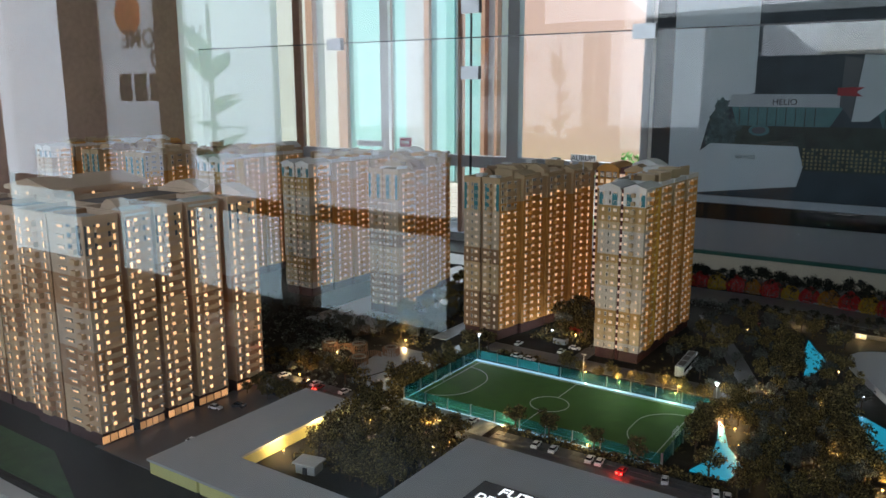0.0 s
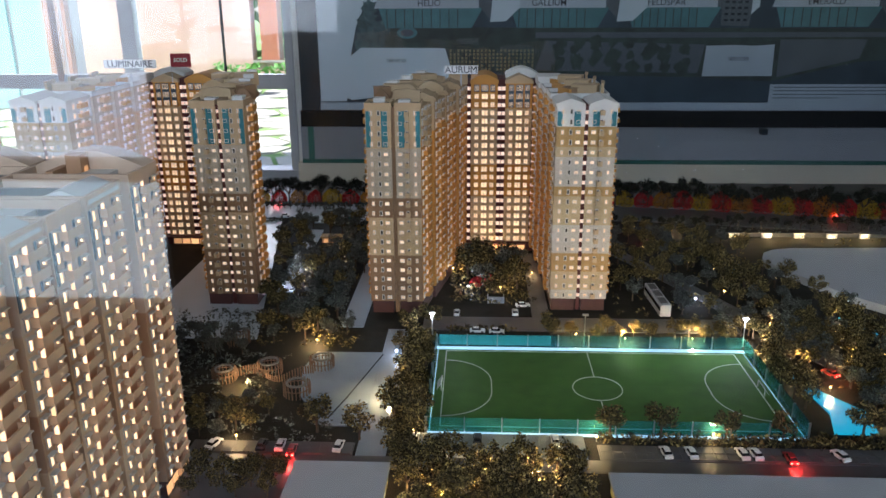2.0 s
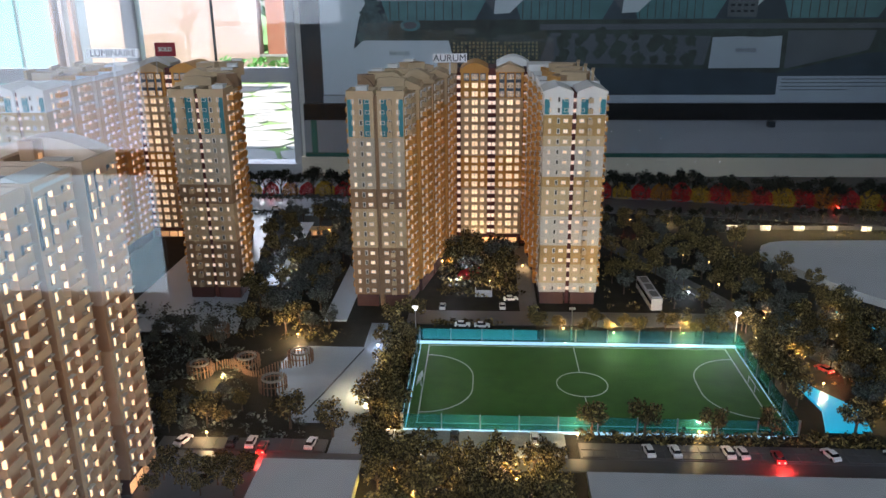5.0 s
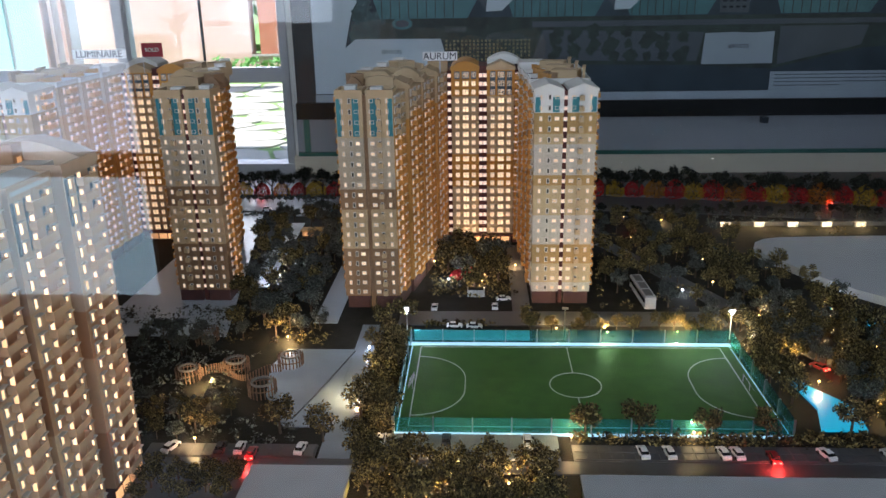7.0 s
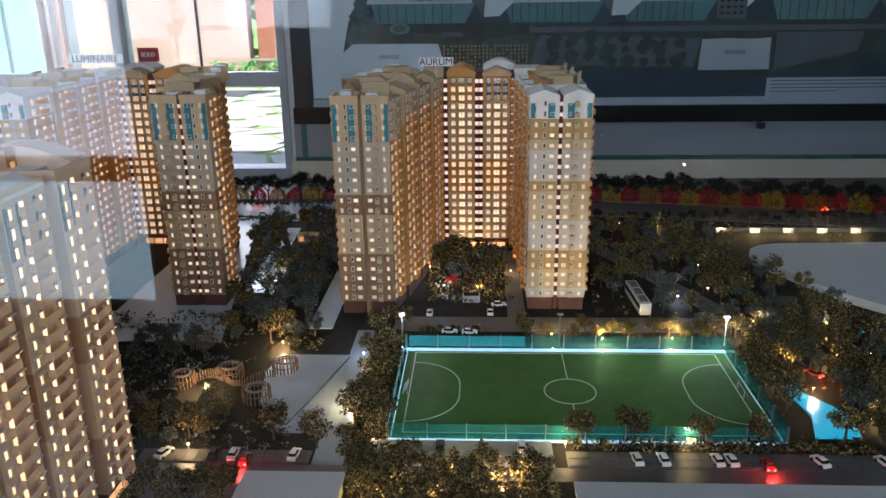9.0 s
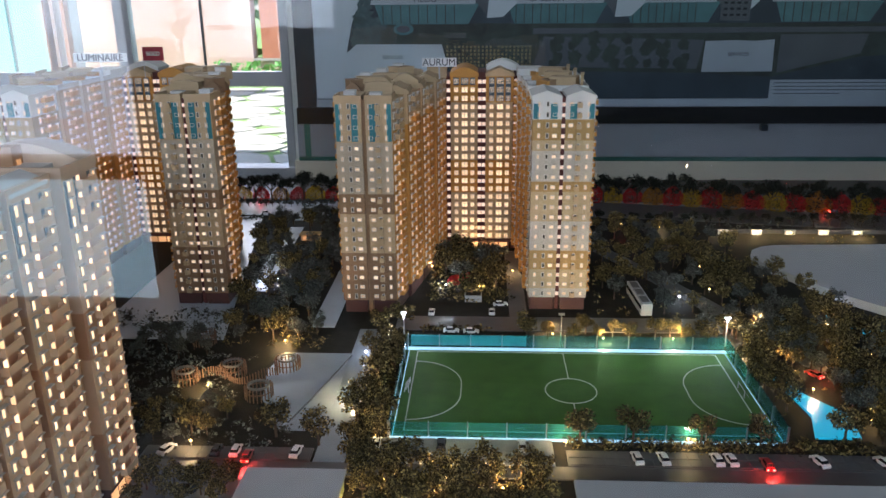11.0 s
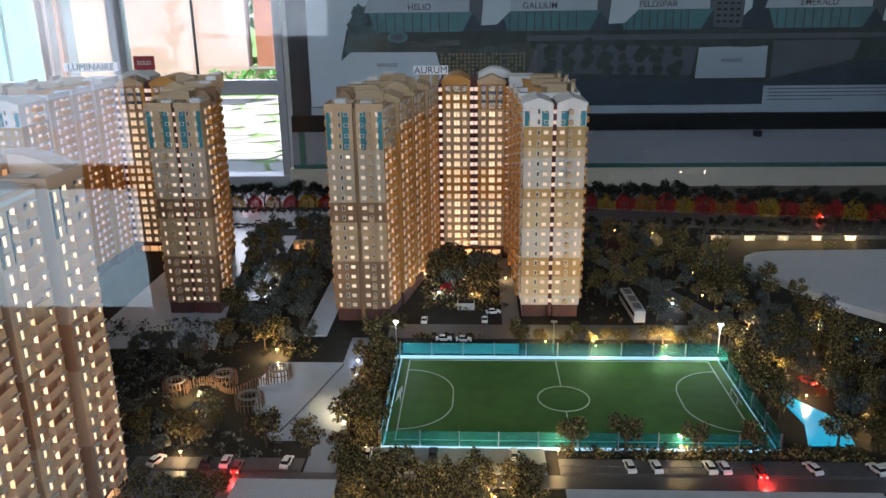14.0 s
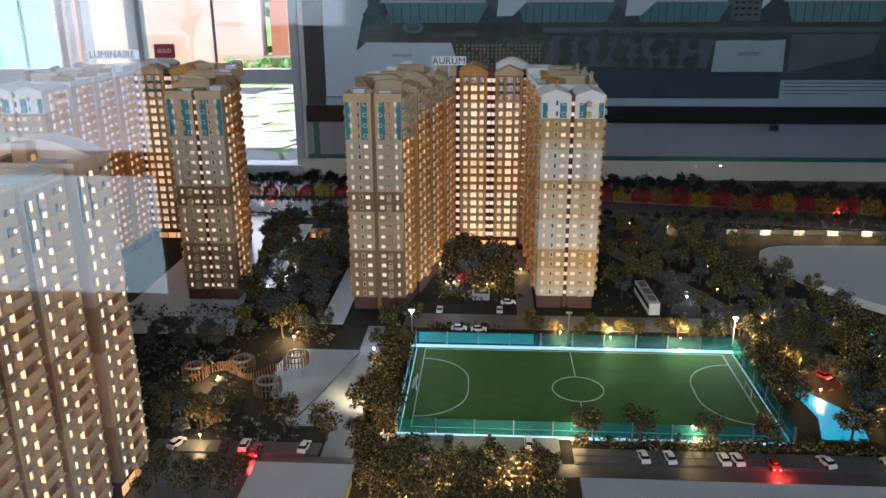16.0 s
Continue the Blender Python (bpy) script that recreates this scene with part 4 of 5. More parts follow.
# ---- pitch ----
PX0, PX1, PY0, PY1 = -1.113, -0.478, 1.436, 1.772
pitch = thing("football_pitch", "small floodlit green model football pitch with white lines", "football pitch")
part("turf", Build().box(PX0, PX1, PY0, PY1, 0.0, 0.004), M_TURF, pitch)
lines = Build()
lx0, lx1, ly0, ly1, lw, z0, z1 = PX0 + 0.020, PX1 - 0.024, PY0 + 0.014, PY1 - 0.022, 0.0022, 0.004, 0.0046
cx, cy = -0.802, 1.595
for x0, x1, y0, y1 in ((lx0, lx1, ly0, ly0 + lw), (lx0, lx1, ly1 - lw, ly1), (lx0, lx0 + lw, ly0 + lw, ly1 - lw), (lx1 - lw, lx1, ly0 + lw, ly1 - lw), (cx - lw / 2, cx + lw / 2, ly0 + lw, cy - 0.047), (cx - lw / 2, cx + lw / 2, cy + 0.047, ly1 - lw)):
    lines.box(x0, x1, y0, y1, z0, z1)
lines.ring(cx, cy, 0.046, lw, z0, z1)
for s, xe in ((1, lx0 + lw), (-1, lx1 - lw)):
    a = 0.0
    lines.ring(xe, cy + 0.02, 0.09, lw, z0, z1, 16, math.pi / 2 if s < 0 else 0.0, math.pi if s < 0 else math.pi / 2)
    lines.ring(xe, cy - 0.02, 0.09, lw, z0, z1, 16, math.pi if s < 0 else -math.pi / 2, 1.5 * math.pi if s < 0 else 0.0)
    lines.box(min(xe + s * 0.09 - lw / 2, xe + s * 0.09 + lw / 2), max(xe + s * 0.09 - lw / 2, xe + s * 0.09 + lw / 2), cy - 0.02, cy + 0.02, z0, z1)
part("line_marking", lines, M_LINE, pitch)
fence = thing("pitch_fence", "translucent green acrylic fence lit along its foot round the pitch", "fence")
for i in range(10):
    a, b = PX0 + (PX1 - PX0) * i / 10, PX0 + (PX1 - PX0) * (i + 1) / 10
    for y in (PY0 - 0.003, PY1 + 0.001):
        part("panel", Build().box(a + 0.0006, b - 0.0006, y, y + 0.002, 0.003, 0.030), M_FENCE, fence)
        part("post", Build().box(a - 0.0009, a + 0.0009, y - 0.0012, y + 0.0032, 0, 0.031), M_STEEL, fence)
for i in range(5):
    a, b = PY0 + (PY1 - PY0) * i / 5, PY0 + (PY1 - PY0) * (i + 1) / 5
    for x in (PX0 - 0.003, PX1 + 0.001):
        part("panel", Build().box(x, x + 0.002, a + 0.0006, b - 0.0006, 0.003, 0.030), M_FENCE, fence)
        part("post", Build().box(x - 0.0012, x + 0.0032, a - 0.0009, a + 0.0009, 0, 0.031), M_STEEL, fence)
for x0, x1, y0, y1 in ((PX0, PX1, PY0 - 0.007, PY0 - 0.0045), (PX0, PX1, PY1 - 0.016, PY1 - 0.003), (PX0 + 0.003, PX0 + 0.0042, PY0, PY1 - 0.018), (PX1 - 0.0046, PX1 - 0.0038, PY0, PY1 - 0.018)):
    part("light_strip", Build().box(x0, x1, y0, y1, 0.001, 0.0050), M_STRIP, fence, "glowing white-cyan edge strip")

part("backboard", Build().box(PX0 + 0.005, PX0 + 0.24, PY1 + 0.012, PY1 + 0.014, 0.002, 0.024), mat("pale_acrylic", (0.45, 0.66, 0.66), 0.4, bump=0), fence, "pale acrylic board")


def goal(x, s):
    g = thing("goal", "small white model goal frame with a net", "goal", "goals", at=pose(x, cy, 0.0046, 0, 0, 0 if s > 0 else 180))
    frame_part = part("frame", Build().tube((0, -0.018, 0), (0, -0.018, 0.013), 0.0008, 0.0008, 6).tube((0, 0.018, 0), (0, 0.018, 0.013), 0.0008, 0.0008, 6).tube((0, -0.018, 0.013), (0, 0.018, 0.013), 0.0008, 0.0008, 6), M_WHITE, g)
    n = Build()
    for i in range(13):
        y = -0.018 + 0.003 * i
        n.tube((0, y, 0.013), (-0.009, y, 0), 0.00025, 0.00025, 4)
    for i in range(5):
        n.tube((-0.002 * i, -0.018, 0.013 - 0.0029 * i), (-0.002 * i, 0.018, 0.013 - 0.0029 * i), 0.00025, 0.00025, 4)
    part("net", n, M_WHITE, frame_part)


goal(lx0 - 0.002, 1)
goal(lx1 + 0.002, -1)

# ---- pale slabs of the other plots ----
plot = thing("podium_building", "flat grey U-shaped model podium with yellow walls", "podium")
for x0, x1, y0, y1 in ((-1.307, -1.160, 0.85, 1.296), (-1.160, -0.832, 0.85, 0.956), (-0.832, -0.395, 0.85, 1.281)):
    part("roof", Build().box(x0, x1, y0, y1, 0.027, 0.032), M_SLAB, plot)
    part("wall", Build().box(x0 + 0.004, x1 - 0.004, y0 + 0.004, y1 - 0.004, 0.0, 0.027), M_YEL, plot)
# Letters given a glow of their own, to read white.
M_LETTER = glow("lit_letters", (0.9, 0.95, 1.0), 0.9)
sign = thing("roof_sign", "black sign board with white letters lying on the podium roof", "sign")
sign_board = part("board", Build().box(-0.703, -0.495, 1.054, 1.131, 0.032, 0.040), M_CARD, sign)
lettering(sign_board, "FUTURE", 0.034, pose(-0.599, 1.111, 0.0405), M_LETTER)
lettering(sign_board, "DEVELOPMENT", 0.026, pose(-0.599, 1.077, 0.0405), M_LETTER)
patch("podium_slab", [(1.2, 2.47), (-0.15, 2.415), (-0.20, 2.40), (-0.235, 2.37), (-0.255, 2.32), (-0.24, 2.26), (-0.139, 2.05), (0.0, 1.88), (1.2, 1.85)], 0.02, M_SLAB, "pale grey flat slab of a future plot", "plot")

# ---- pools ----
for pts in ([(-0.440, 1.72), (-0.415, 1.61), (-0.405, 1.52), (-0.425, 1.452), (-0.352, 1.452), (-0.340, 1.527), (-0.388, 1.597), (-0.424, 1.70)],
            [(-0.377, 2.466), (-0.369, 2.347), (-0.345, 2.24), (-0.335, 2.14), (-0.315, 2.15), (-0.306, 2.30), (-0.352, 2.40)],
            [(-0.203, 1.958), (-0.155, 1.84), (-0.125, 1.736), (-0.10, 1.66), (-0.082, 1.70), (-0.112, 1.87)]):
    solid("pool", Build().prism(pts, 0, 0.0035), M_POOL, "glowing turquoise model pool among the trees", "pool")


# ---- trees ----
def tree_meshes(seed, h, r, leaf, leaves=1150, low=0.5, wide=1.0):
    rnd = random.Random(seed)
    t = Build().tube((0, 0, 0), (0.001, 0, h * 0.45), h * 0.035, h * 0.024, 6)
    limbs = []
    for i in range(5):
        a = i * 1.257 + rnd.uniform(-0.4, 0.4)
        e = (r * 0.6 * math.cos(a), r * 0.6 * math.sin(a), h * rnd.uniform(0.55, 0.8))
        t.tube((0.001, 0, h * 0.36), e, h * 0.018, h * 0.007, 5)
        limbs.append(e)
    clumps = [Vector(e) for e in limbs] + [Vector((rnd.uniform(-r, r) * 0.6, rnd.uniform(-r, r) * 0.6, h * rnd.uniform(low, 0.95))) for i in range(11)]
    c = Build()
    for i in range(leaves):
        q = rnd.choice(clumps)
        d = Vector((rnd.gauss(0, 1), rnd.gauss(0, 1), rnd.gauss(0, 0.8))).normalized() * (r * 0.36 * rnd.uniform(0.35, 1.0))
        s = r * wide * rnd.uniform(0.045, 0.115)
        m = Matrix.Translation(q + d) @ Euler((rnd.uniform(-1.2, 1.2), rnd.uniform(-1.2, 1.2), rnd.uniform(0, 6.3))).to_matrix().to_4x4()
        c.add([(-s, 0, 0), (0, -s * 0.55, s * 0.2), (s, 0, 0), (0, s * 0.55, s * 0.2)], [(0, 1, 2), (0, 2, 3)], 0, m)
    return t.mesh("trunk", M_BARK), c.mesh("crown", leaf)


def bush_meshes(seed, leaf):
    """A clipped bush: small leaves set thickly over an egg-shaped mound."""
    rnd = random.Random(seed)
    t = Build().tube((0, 0, 0), (0, 0, 0.5), 0.05, 0.03, 6)
    c = Build()
    for i in range(1500):
        u, a = rnd.uniform(0.02, 1.0), rnd.uniform(0, 6.283)
        q = 0.60 * math.sin(math.pi * (0.18 + 0.82 * u) ** 0.8) ** 0.7 * rnd.uniform(0.86, 1.06) * (1 + 0.07 * math.sin(3 * a + seed))
        s = rnd.uniform(0.03, 0.07)
        m = Matrix.Translation((q * math.cos(a), q * math.sin(a), u)) @ Euler((rnd.uniform(-1.2, 1.2), rnd.uniform(-1.2, 1.2), rnd.uniform(0, 6.3))).to_matrix().to_4x4()
        c.add([(-s, 0, 0), (0, -s * 0.6, s * 0.2), (s, 0, 0), (0, s * 0.6, s * 0.2)], [(0, 1, 2), (0, 2, 3)], 0, m)
    return t.mesh("trunk", M_BARK), c.mesh("crown", leaf)


KINDS = {}
for kind, leaf in (("olive", M_LEAF), ("dark", M_LEAF2)):
    KINDS[kind] = [tree_meshes(17 * i + len(kind), 1.0, 0.46, leaf) for i in range(4)]
KINDS["tall"] = [tree_meshes(23 * i + 3, 1.0, 0.42, M_LEAF3, 1150, 0.72) for i in range(4)]
for kind, leaf in (("red", M_LEAFR), ("yellow", M_LEAFY), ("orange", M_LEAFO)):
    KINDS[kind] = [bush_meshes(17 * i + len(kind), leaf) for i in range(4)]
WORDS = {"olive": "small olive-green model tree", "dark": "small dark green model tree", "tall": "nearly black model tree on a bare trunk", "red": "small round red model tree", "yellow": "small round yellow model tree", "orange": "small round orange model tree"}
rnd = random.Random(5)
FAR = {}


def tree(x, y, h, kind, where, far=False):
    trunk, crown = KINDS[kind][rnd.randrange(4)]
    if far:
        m = Matrix.Translation((x, y, 0)) @ pose(0, 0, 0, 0, 0, rnd.uniform(0, 360)) @ Matrix.Diagonal((h, h, h, 1))
        for me in (trunk, crown):
            b = FAR.setdefault(me.materials[0].name, Build())
            o = len(b.v)
            b.v += [tuple(m @ v.co) for v in me.vertices]
            b.f += [tuple(o + i for i in p.vertices) for p in me.polygons]
            b.m += [0] * len(me.polygons)
        return
    t = thing("tree", WORDS[kind] + " " + where, "tree", "model trees", at=Matrix.Translation((x, y, 0)) @ pose(0, 0, 0, 0, 0, rnd.uniform(0, 360)) @ Matrix.Diagonal((h * rnd.uniform(0.9, 1.15), h * rnd.uniform(0.9, 1.15), h, 1)))
    part("trunk", trunk, None, t)
    part("crown", crown, None, t)


# ground kept clear of trees: bus stand, drives, pools
OPEN = [(-1.145, -1.10, 1.765, 1.85), (-0.50, -0.44, 1.74, 1.85), (-0.65, -0.56, 1.84, 2.12), (-1.345, -1.27, 1.86, 2.2), (-0.455, -0.33, 1.42, 1.70), (-0.39, -0.30, 2.13, 2.48), (-0.20, -0.07, 1.66, 1.97), (-1.545, -1.495, 2.12, 2.25), (-1.56, -1.51, 2.44, 2.60), (-1.505, -1.425, 2.44, 2.56)]


def grove(n, pts, h0, h1, kinds, where, gap, far=lambda x, y: False):
    """Scatter trees in a polygon, none nearer than gap to another."""
    done, tries = [], 0
    xs, ys = [p[0] for p in pts], [p[1] for p in pts]
    while len(done) < n and tries < n * 60:
        tries += 1
        x, y = rnd.uniform(min(xs), max(xs)), rnd.uniform(min(ys), max(ys))
        inside = False
        for i in range(len(pts)):
            (ax, ay), (bx, by) = pts[i], pts[i - 1]
            if (ay > y) != (by > y) and x < (bx - ax) * (y - ay) / (by - ay) + ax:
                inside = not inside
        if not inside or any(a < x < c and d < y < e for a, c, d, e in OPEN) or abs(x + 0.54 - 0.435 * (2.24 - y)) < 0.016 or any((x - a) ** 2 + (y - b) ** 2 < gap * gap for a, b in done):
            continue
        done.append((x, y))
        tree(x, y, rnd.uniform(h0, h1), rnd.choice(kinds), where, far(x, y))


for x, y, h in ((-0.805, 1.432, 0.060), (-0.721, 1.428, 0.062), (-0.615, 1.424, 0.055), (-0.522, 1.424, 0.055), (-1.224, 1.405, 0.062), (-1.30, 1.43, 0.070), (-1.44, 1.43, 0.062)):
    tree(x, y, h, "olive", "beside the parking bays")
grove(17, rect(-1.185, -1.128, 1.37, 1.86), 0.042, 0.068, ["olive"], "beside the pitch", 0.036)
grove(52, [(-1.07, 1.08), (-0.87, 1.02), (-0.86, 1.335), (-1.15, 1.335), (-1.12, 1.2)], 0.042, 0.07, ["olive"], "in the podium's garden", 0.03, lambda x, y: y < 1.12)
grove(12, rect(-1.46, -1.33, 1.24, 1.31), 0.035, 0.045, ["olive"], "beside the near forecourt", 0.026)
grove(13, rect(-1.06, -0.91, 2.05, 2.30), 0.06, 0.105, ["dark", "dark", "olive"], "in the tower's court", 0.035)
grove(14, rect(-0.90, -0.45, 1.805, 1.855), 0.035, 0.05, ["olive"], "behind the pitch", 0.03)
grove(78, [(-1.50, 1.78), (-1.29, 1.78), (-1.32, 2.68), (-1.64, 2.68), (-1.53, 2.0)], 0.042, 0.072, ["dark", "dark", "olive"], "between the towers", 0.038, lambda x, y: y > 2.15)
grove(9, rect(-1.66, -1.50, 1.70, 1.80), 0.035, 0.05, ["dark"], "before the middle tower", 0.03)
for x, y in ((-0.385, 1.44), (-0.44, 2.31), (-0.41, 2.24), (-0.395, 2.19), (-0.36, 2.17), (-0.235, 1.93), (-0.21, 1.85), (-0.185, 1.76), (-0.155, 1.68), (-0.125, 1.59),
              (-0.458, 1.60), (-0.456, 1.625), (-0.452, 1.655), (-0.447, 1.575), (-0.440, 1.54), (-0.455, 1.69), (-0.165, 1.725), (-0.145, 1.64), (-0.215, 1.885), (-0.19, 1.80), (-0.365, 2.12), (-0.385, 2.22), (-0.395, 2.30), (-0.40, 2.14), (-0.40, 2.20), (-0.398, 2.27), (-0.41, 2.33), (-0.42, 2.40), (-0.375, 2.10), (-0.36, 2.06), (-0.25, 1.90), (-0.225, 1.80), (-0.20, 1.72), (-0.175, 1.63)):
    tree(x, y, rnd.uniform(0.060, 0.074), "olive", "beside a pool")
grove(17, rect(-1.60, -1.39, 1.40, 1.53), 0.028, 0.042, ["dark", "olive"], "beside the playground", 0.035)
grove(20, rect(-0.35, -0.14, 1.40, 1.60), 0.042, 0.06, ["olive", "dark"], "near the turquoise pool", 0.034)
grove(36, rect(-0.455, -0.25, 1.58, 1.86), 0.040, 0.056, ["olive", "olive", "dark"], "beside the slanting lane", 0.03)
grove(150, [(-0.68, 2.0), (-0.45, 1.82), (-0.45, 1.61), (-0.35, 1.57), (-0.33, 1.42), (0.35, 1.38), (0.22, 1.76), (-0.06, 1.86), (-0.17, 2.02), (-0.275, 2.24), (-0.29, 2.38), (-0.22, 2.5), (-0.66, 2.66)], 0.04, 0.062, ["olive", "olive", "dark"], "in the park beside the pitch", 0.037, lambda x, y: y > 1.86 or x > -0.12)
grove(40, rect(-2.9, -1.80, 1.52, 1.9), 0.04, 0.06, ["dark"], "behind the near tower", 0.07, lambda x, y: True)


def far_line(x):
    """The far edge of the far road."""
    return 2.962 if x < -0.62 else 2.962 - 0.172 * (x + 0.62)


for i in range(26):
    tree(-1.78 + 0.021 * i + rnd.uniform(-0.003, 0.003), 2.865 + rnd.uniform(-0.004, 0.004), rnd.uniform(0.024, 0.030), "dark", "in a clipped row along the far road", True)
for i in range(48):
    x = -1.82 + 0.060 * i + rnd.uniform(-0.008, 0.008)
    tree(x, far_line(x) - 0.014 + rnd.uniform(-0.006, 0.006), rnd.uniform(0.078, 0.098) + 0.0002 * i, "tall", "along the far road", i > 20)
for i in range(40):
    x = -1.80 + 0.064 * i + rnd.uniform(-0.004, 0.004)
    tree(x, far_line(x) + 0.002, rnd.uniform(0.042, 0.050) + 0.0006 * i, ("yellow", "red", "orange", "red")[i % 4], "along the far road", i > 30)
for i in range(34):
    x = -0.64 + 0.036 * i + rnd.uniform(-0.008, 0.008)
    tree(x, 2.655 - 0.02 * max(0, x) + rnd.uniform(-0.022, 0.022), rnd.uniform(0.036, 0.050), "tall", "behind the lit planters", True)
for k, b in FAR.items():
    solid("far_trees", b, bpy.data.materials[k], "thick stand of small model trees further off", "trees", "stuff")


# low shrubs over the planted ground
def shrubs(name, n, zones, leaf, label, keepout=()):
    b, r = Build(), random.Random(name)
    for i in range(n):
        x0, x1, y0, y1 = zones[i % len(zones)]
        x, y = r.uniform(x0, x1), r.uniform(y0, y1)
        if any(a < x < c and d < y < e for a, c, d, e in keepout):
            continue
        q = r.uniform(0.005, 0.011)
        for k in range(9):
            s = q * r.uniform(0.3, 0.55)
            m = Matrix.Translation((x + r.gauss(0, q * 0.6), y + r.gauss(0, q * 0.6), r.uniform(0.002, q * 1.3))) @ Euler((r.uniform(-1, 1), r.uniform(-1, 1), r.uniform(0, 6.3))).to_matrix().to_4x4()
            b.add([(-s, 0, 0), (0, -s * 0.6, s * 0.2), (s, 0, 0), (0, s * 0.6, s * 0.2)], [(0, 1, 2), (0, 2, 3)], 0, m)
    return solid(name, b, leaf, label, "shrubs", "stuff")


LANES = [(-1.12, -0.470, 1.43, 1.785), (-0.27, 0.6, 1.86, 2.48), (-1.235, -1.20, 1.33, 1.87), (-1.34, -1.28, 1.86, 2.3), (-1.545, -1.40, 2.40, 2.65), (-1.16, -0.44, 1.86, 1.94), (-1.41, -1.22, 1.46, 1.75)]
shrubs("low_shrubs", 2600, [(-0.72, 0.5, 1.40, 2.6), (-0.72, 0.5, 1.6, 2.4), (-1.5, -1.28, 1.75, 2.7), (-1.18, -1.12, 1.43, 1.87), (-1.12, -0.85, 1.05, 1.325), (-0.83, -0.35, 1.405, 1.436), (-1.09, -0.90, 2.02, 2.3), (-1.085, -0.945, 1.858, 1.876)], M_LEAF, "low olive-green shrubs and ground cover between the trees", LANES)
shrubs("low_shrubs", 1500, [(-1.62, -1.28, 1.40, 1.72), (-1.9, -1.5, 1.62, 1.95), (-1.75, -0.6, 2.70, 2.73), (-1.5, -0.6, 2.66, 2.74), (-0.7, 1.2, 2.60, 2.74), (-3.0, -1.6, 1.45, 1.9)], M_LEAF2, "low dark green shrubs along the lanes", LANES)
M_RING0 = mat("garden_stone", (0.08, 0.076, 0.07), 0.7, scale=90)
slab("garden_wall", -0.30, 0.6, 2.585, 2.592, 0.0, 0.012, M_RING0, "low pale garden wall lit by yellow lamps", "wall", "structure")


planter = thing("planter", "small pale square planter in the tower's court", "planter", at=(-0.984, 2.035, 0))
part("box", Build().box(-0.020, 0.020, -0.011, 0.011, 0, 0.016), M_SLAB, planter)
part("soil", Build().box(-0.018, 0.018, -0.009, 0.009, 0.016, 0.017), M_GROUND, planter)
for x, y in ((-1.035, 2.138), (-1.02, 2.155), (-0.997, 2.175), (-0.985, 2.16)):
    tree(x, y, rnd.uniform(0.02, 0.028), "red", "in the tower's court")
kiosk = thing("kiosk", "small white model kiosk with a sloping roof", "kiosk", at=(-1.103, 2.33, 0))
part("body", Build().prism([(-0.009, 0), (0.009, 0), (0.009, 0.016), (-0.009, 0.030)], -0.012, 0.012, 0, pose(0, 0, 0, 90)), M_WHITE, kiosk)

pavilion = thing("garden_pavilion", "small orange model pavilion with a flat pale roof among trees", "pavilion", at=(-1.465, 2.505, 0))
part("walls", Build().box(-0.030, 0.030, -0.014, 0.014, 0, 0.016), M_NBROWN, pavilion)
part("roof", Build().box(-0.034, 0.034, -0.018, 0.018, 0.016, 0.019), M_OCHRE, pavilion)
for x in (-0.018, 0.0, 0.018):
    part("lit_opening", Build().box(x - 0.006, x + 0.006, -0.0152, -0.014, 0.001, 0.012), M_DIM, pavilion)
booth = thing("booth", "small turquoise model booth beside the far road", "booth", at=(-1.432, 2.715, 0.0025))
part("walls", Build().box(-0.016, 0.016, -0.009, 0.009, 0, 0.017), M_TEAL, booth)
part("roof", Build().box(-0.018, 0.018, -0.011, 0.011, 0.017, 0.019), M_SLATE, booth)
hut = thing("garden_hut", "tiny pale model hut with a flat overhanging roof", "hut", at=pose(-1.05, 1.035, 0, 0, 0, 12) @ Matrix.Scale(1.55, 4))
part("walls", Build().box(-0.014, 0.014, -0.010, 0.010, 0, 0.013), M_SLAB, hut)
part("roof", Build().box(-0.017, 0.017, -0.013, 0.013, 0.013, 0.015), M_WHITE, hut)
part("door", Build().box(-0.003, 0.003, -0.0112, -0.010, 0, 0.009), M_CARD, hut)

# ---- cars ----
def car_meshes(paint):
    b = Build()
    pts = [(-0.0165, 0.003), (0.0165, 0.003), (0.0168, 0.0065), (0.013, 0.0078), (0.006, 0.0082), (-0.013, 0.0085), (-0.0168, 0.0072)]
    b.prism(pts, -0.0066, 0.0066, 0, pose(0, 0, 0, 90))
    c = Build().add([(-0.0125, -0.0060, 0.008), (0.0075, -0.0060, 0.008), (0.0075, 0.0060, 0.008), (-0.0125, 0.0060, 0.008), (-0.0095, -0.0048, 0.0122), (0.003, -0.0048, 0.0122), (0.003, 0.0048, 0.0122), (-0.0095, 0.0048, 0.0122)],
                    [(4, 5, 6, 7), (0, 1, 5, 4), (1, 2, 6, 5), (2, 3, 7, 6), (3, 0, 4, 7)])
    r = Build().box(-0.0092, 0.0027, -0.0046, 0.0046, 0.0122, 0.0127)
    w = Build().tube((0, -0.0012, 0), (0, 0.0012, 0), 0.0031, 0.0031, 10)
    return b.mesh("body", paint), c.mesh("cabin_glass", M_GLASSY), r.mesh("car_roof", paint), w.mesh("wheel", M_TYRE)


PAINT = {"white": car_meshes(M_CARW), "dark": car_meshes(M_CARD), "red": car_meshes(M_CARR)}
LED = Build().box(-0.0007, 0.0007, -0.0013, 0.0013, -0.001, 0.001).mesh("tail_light", M_TAIL)


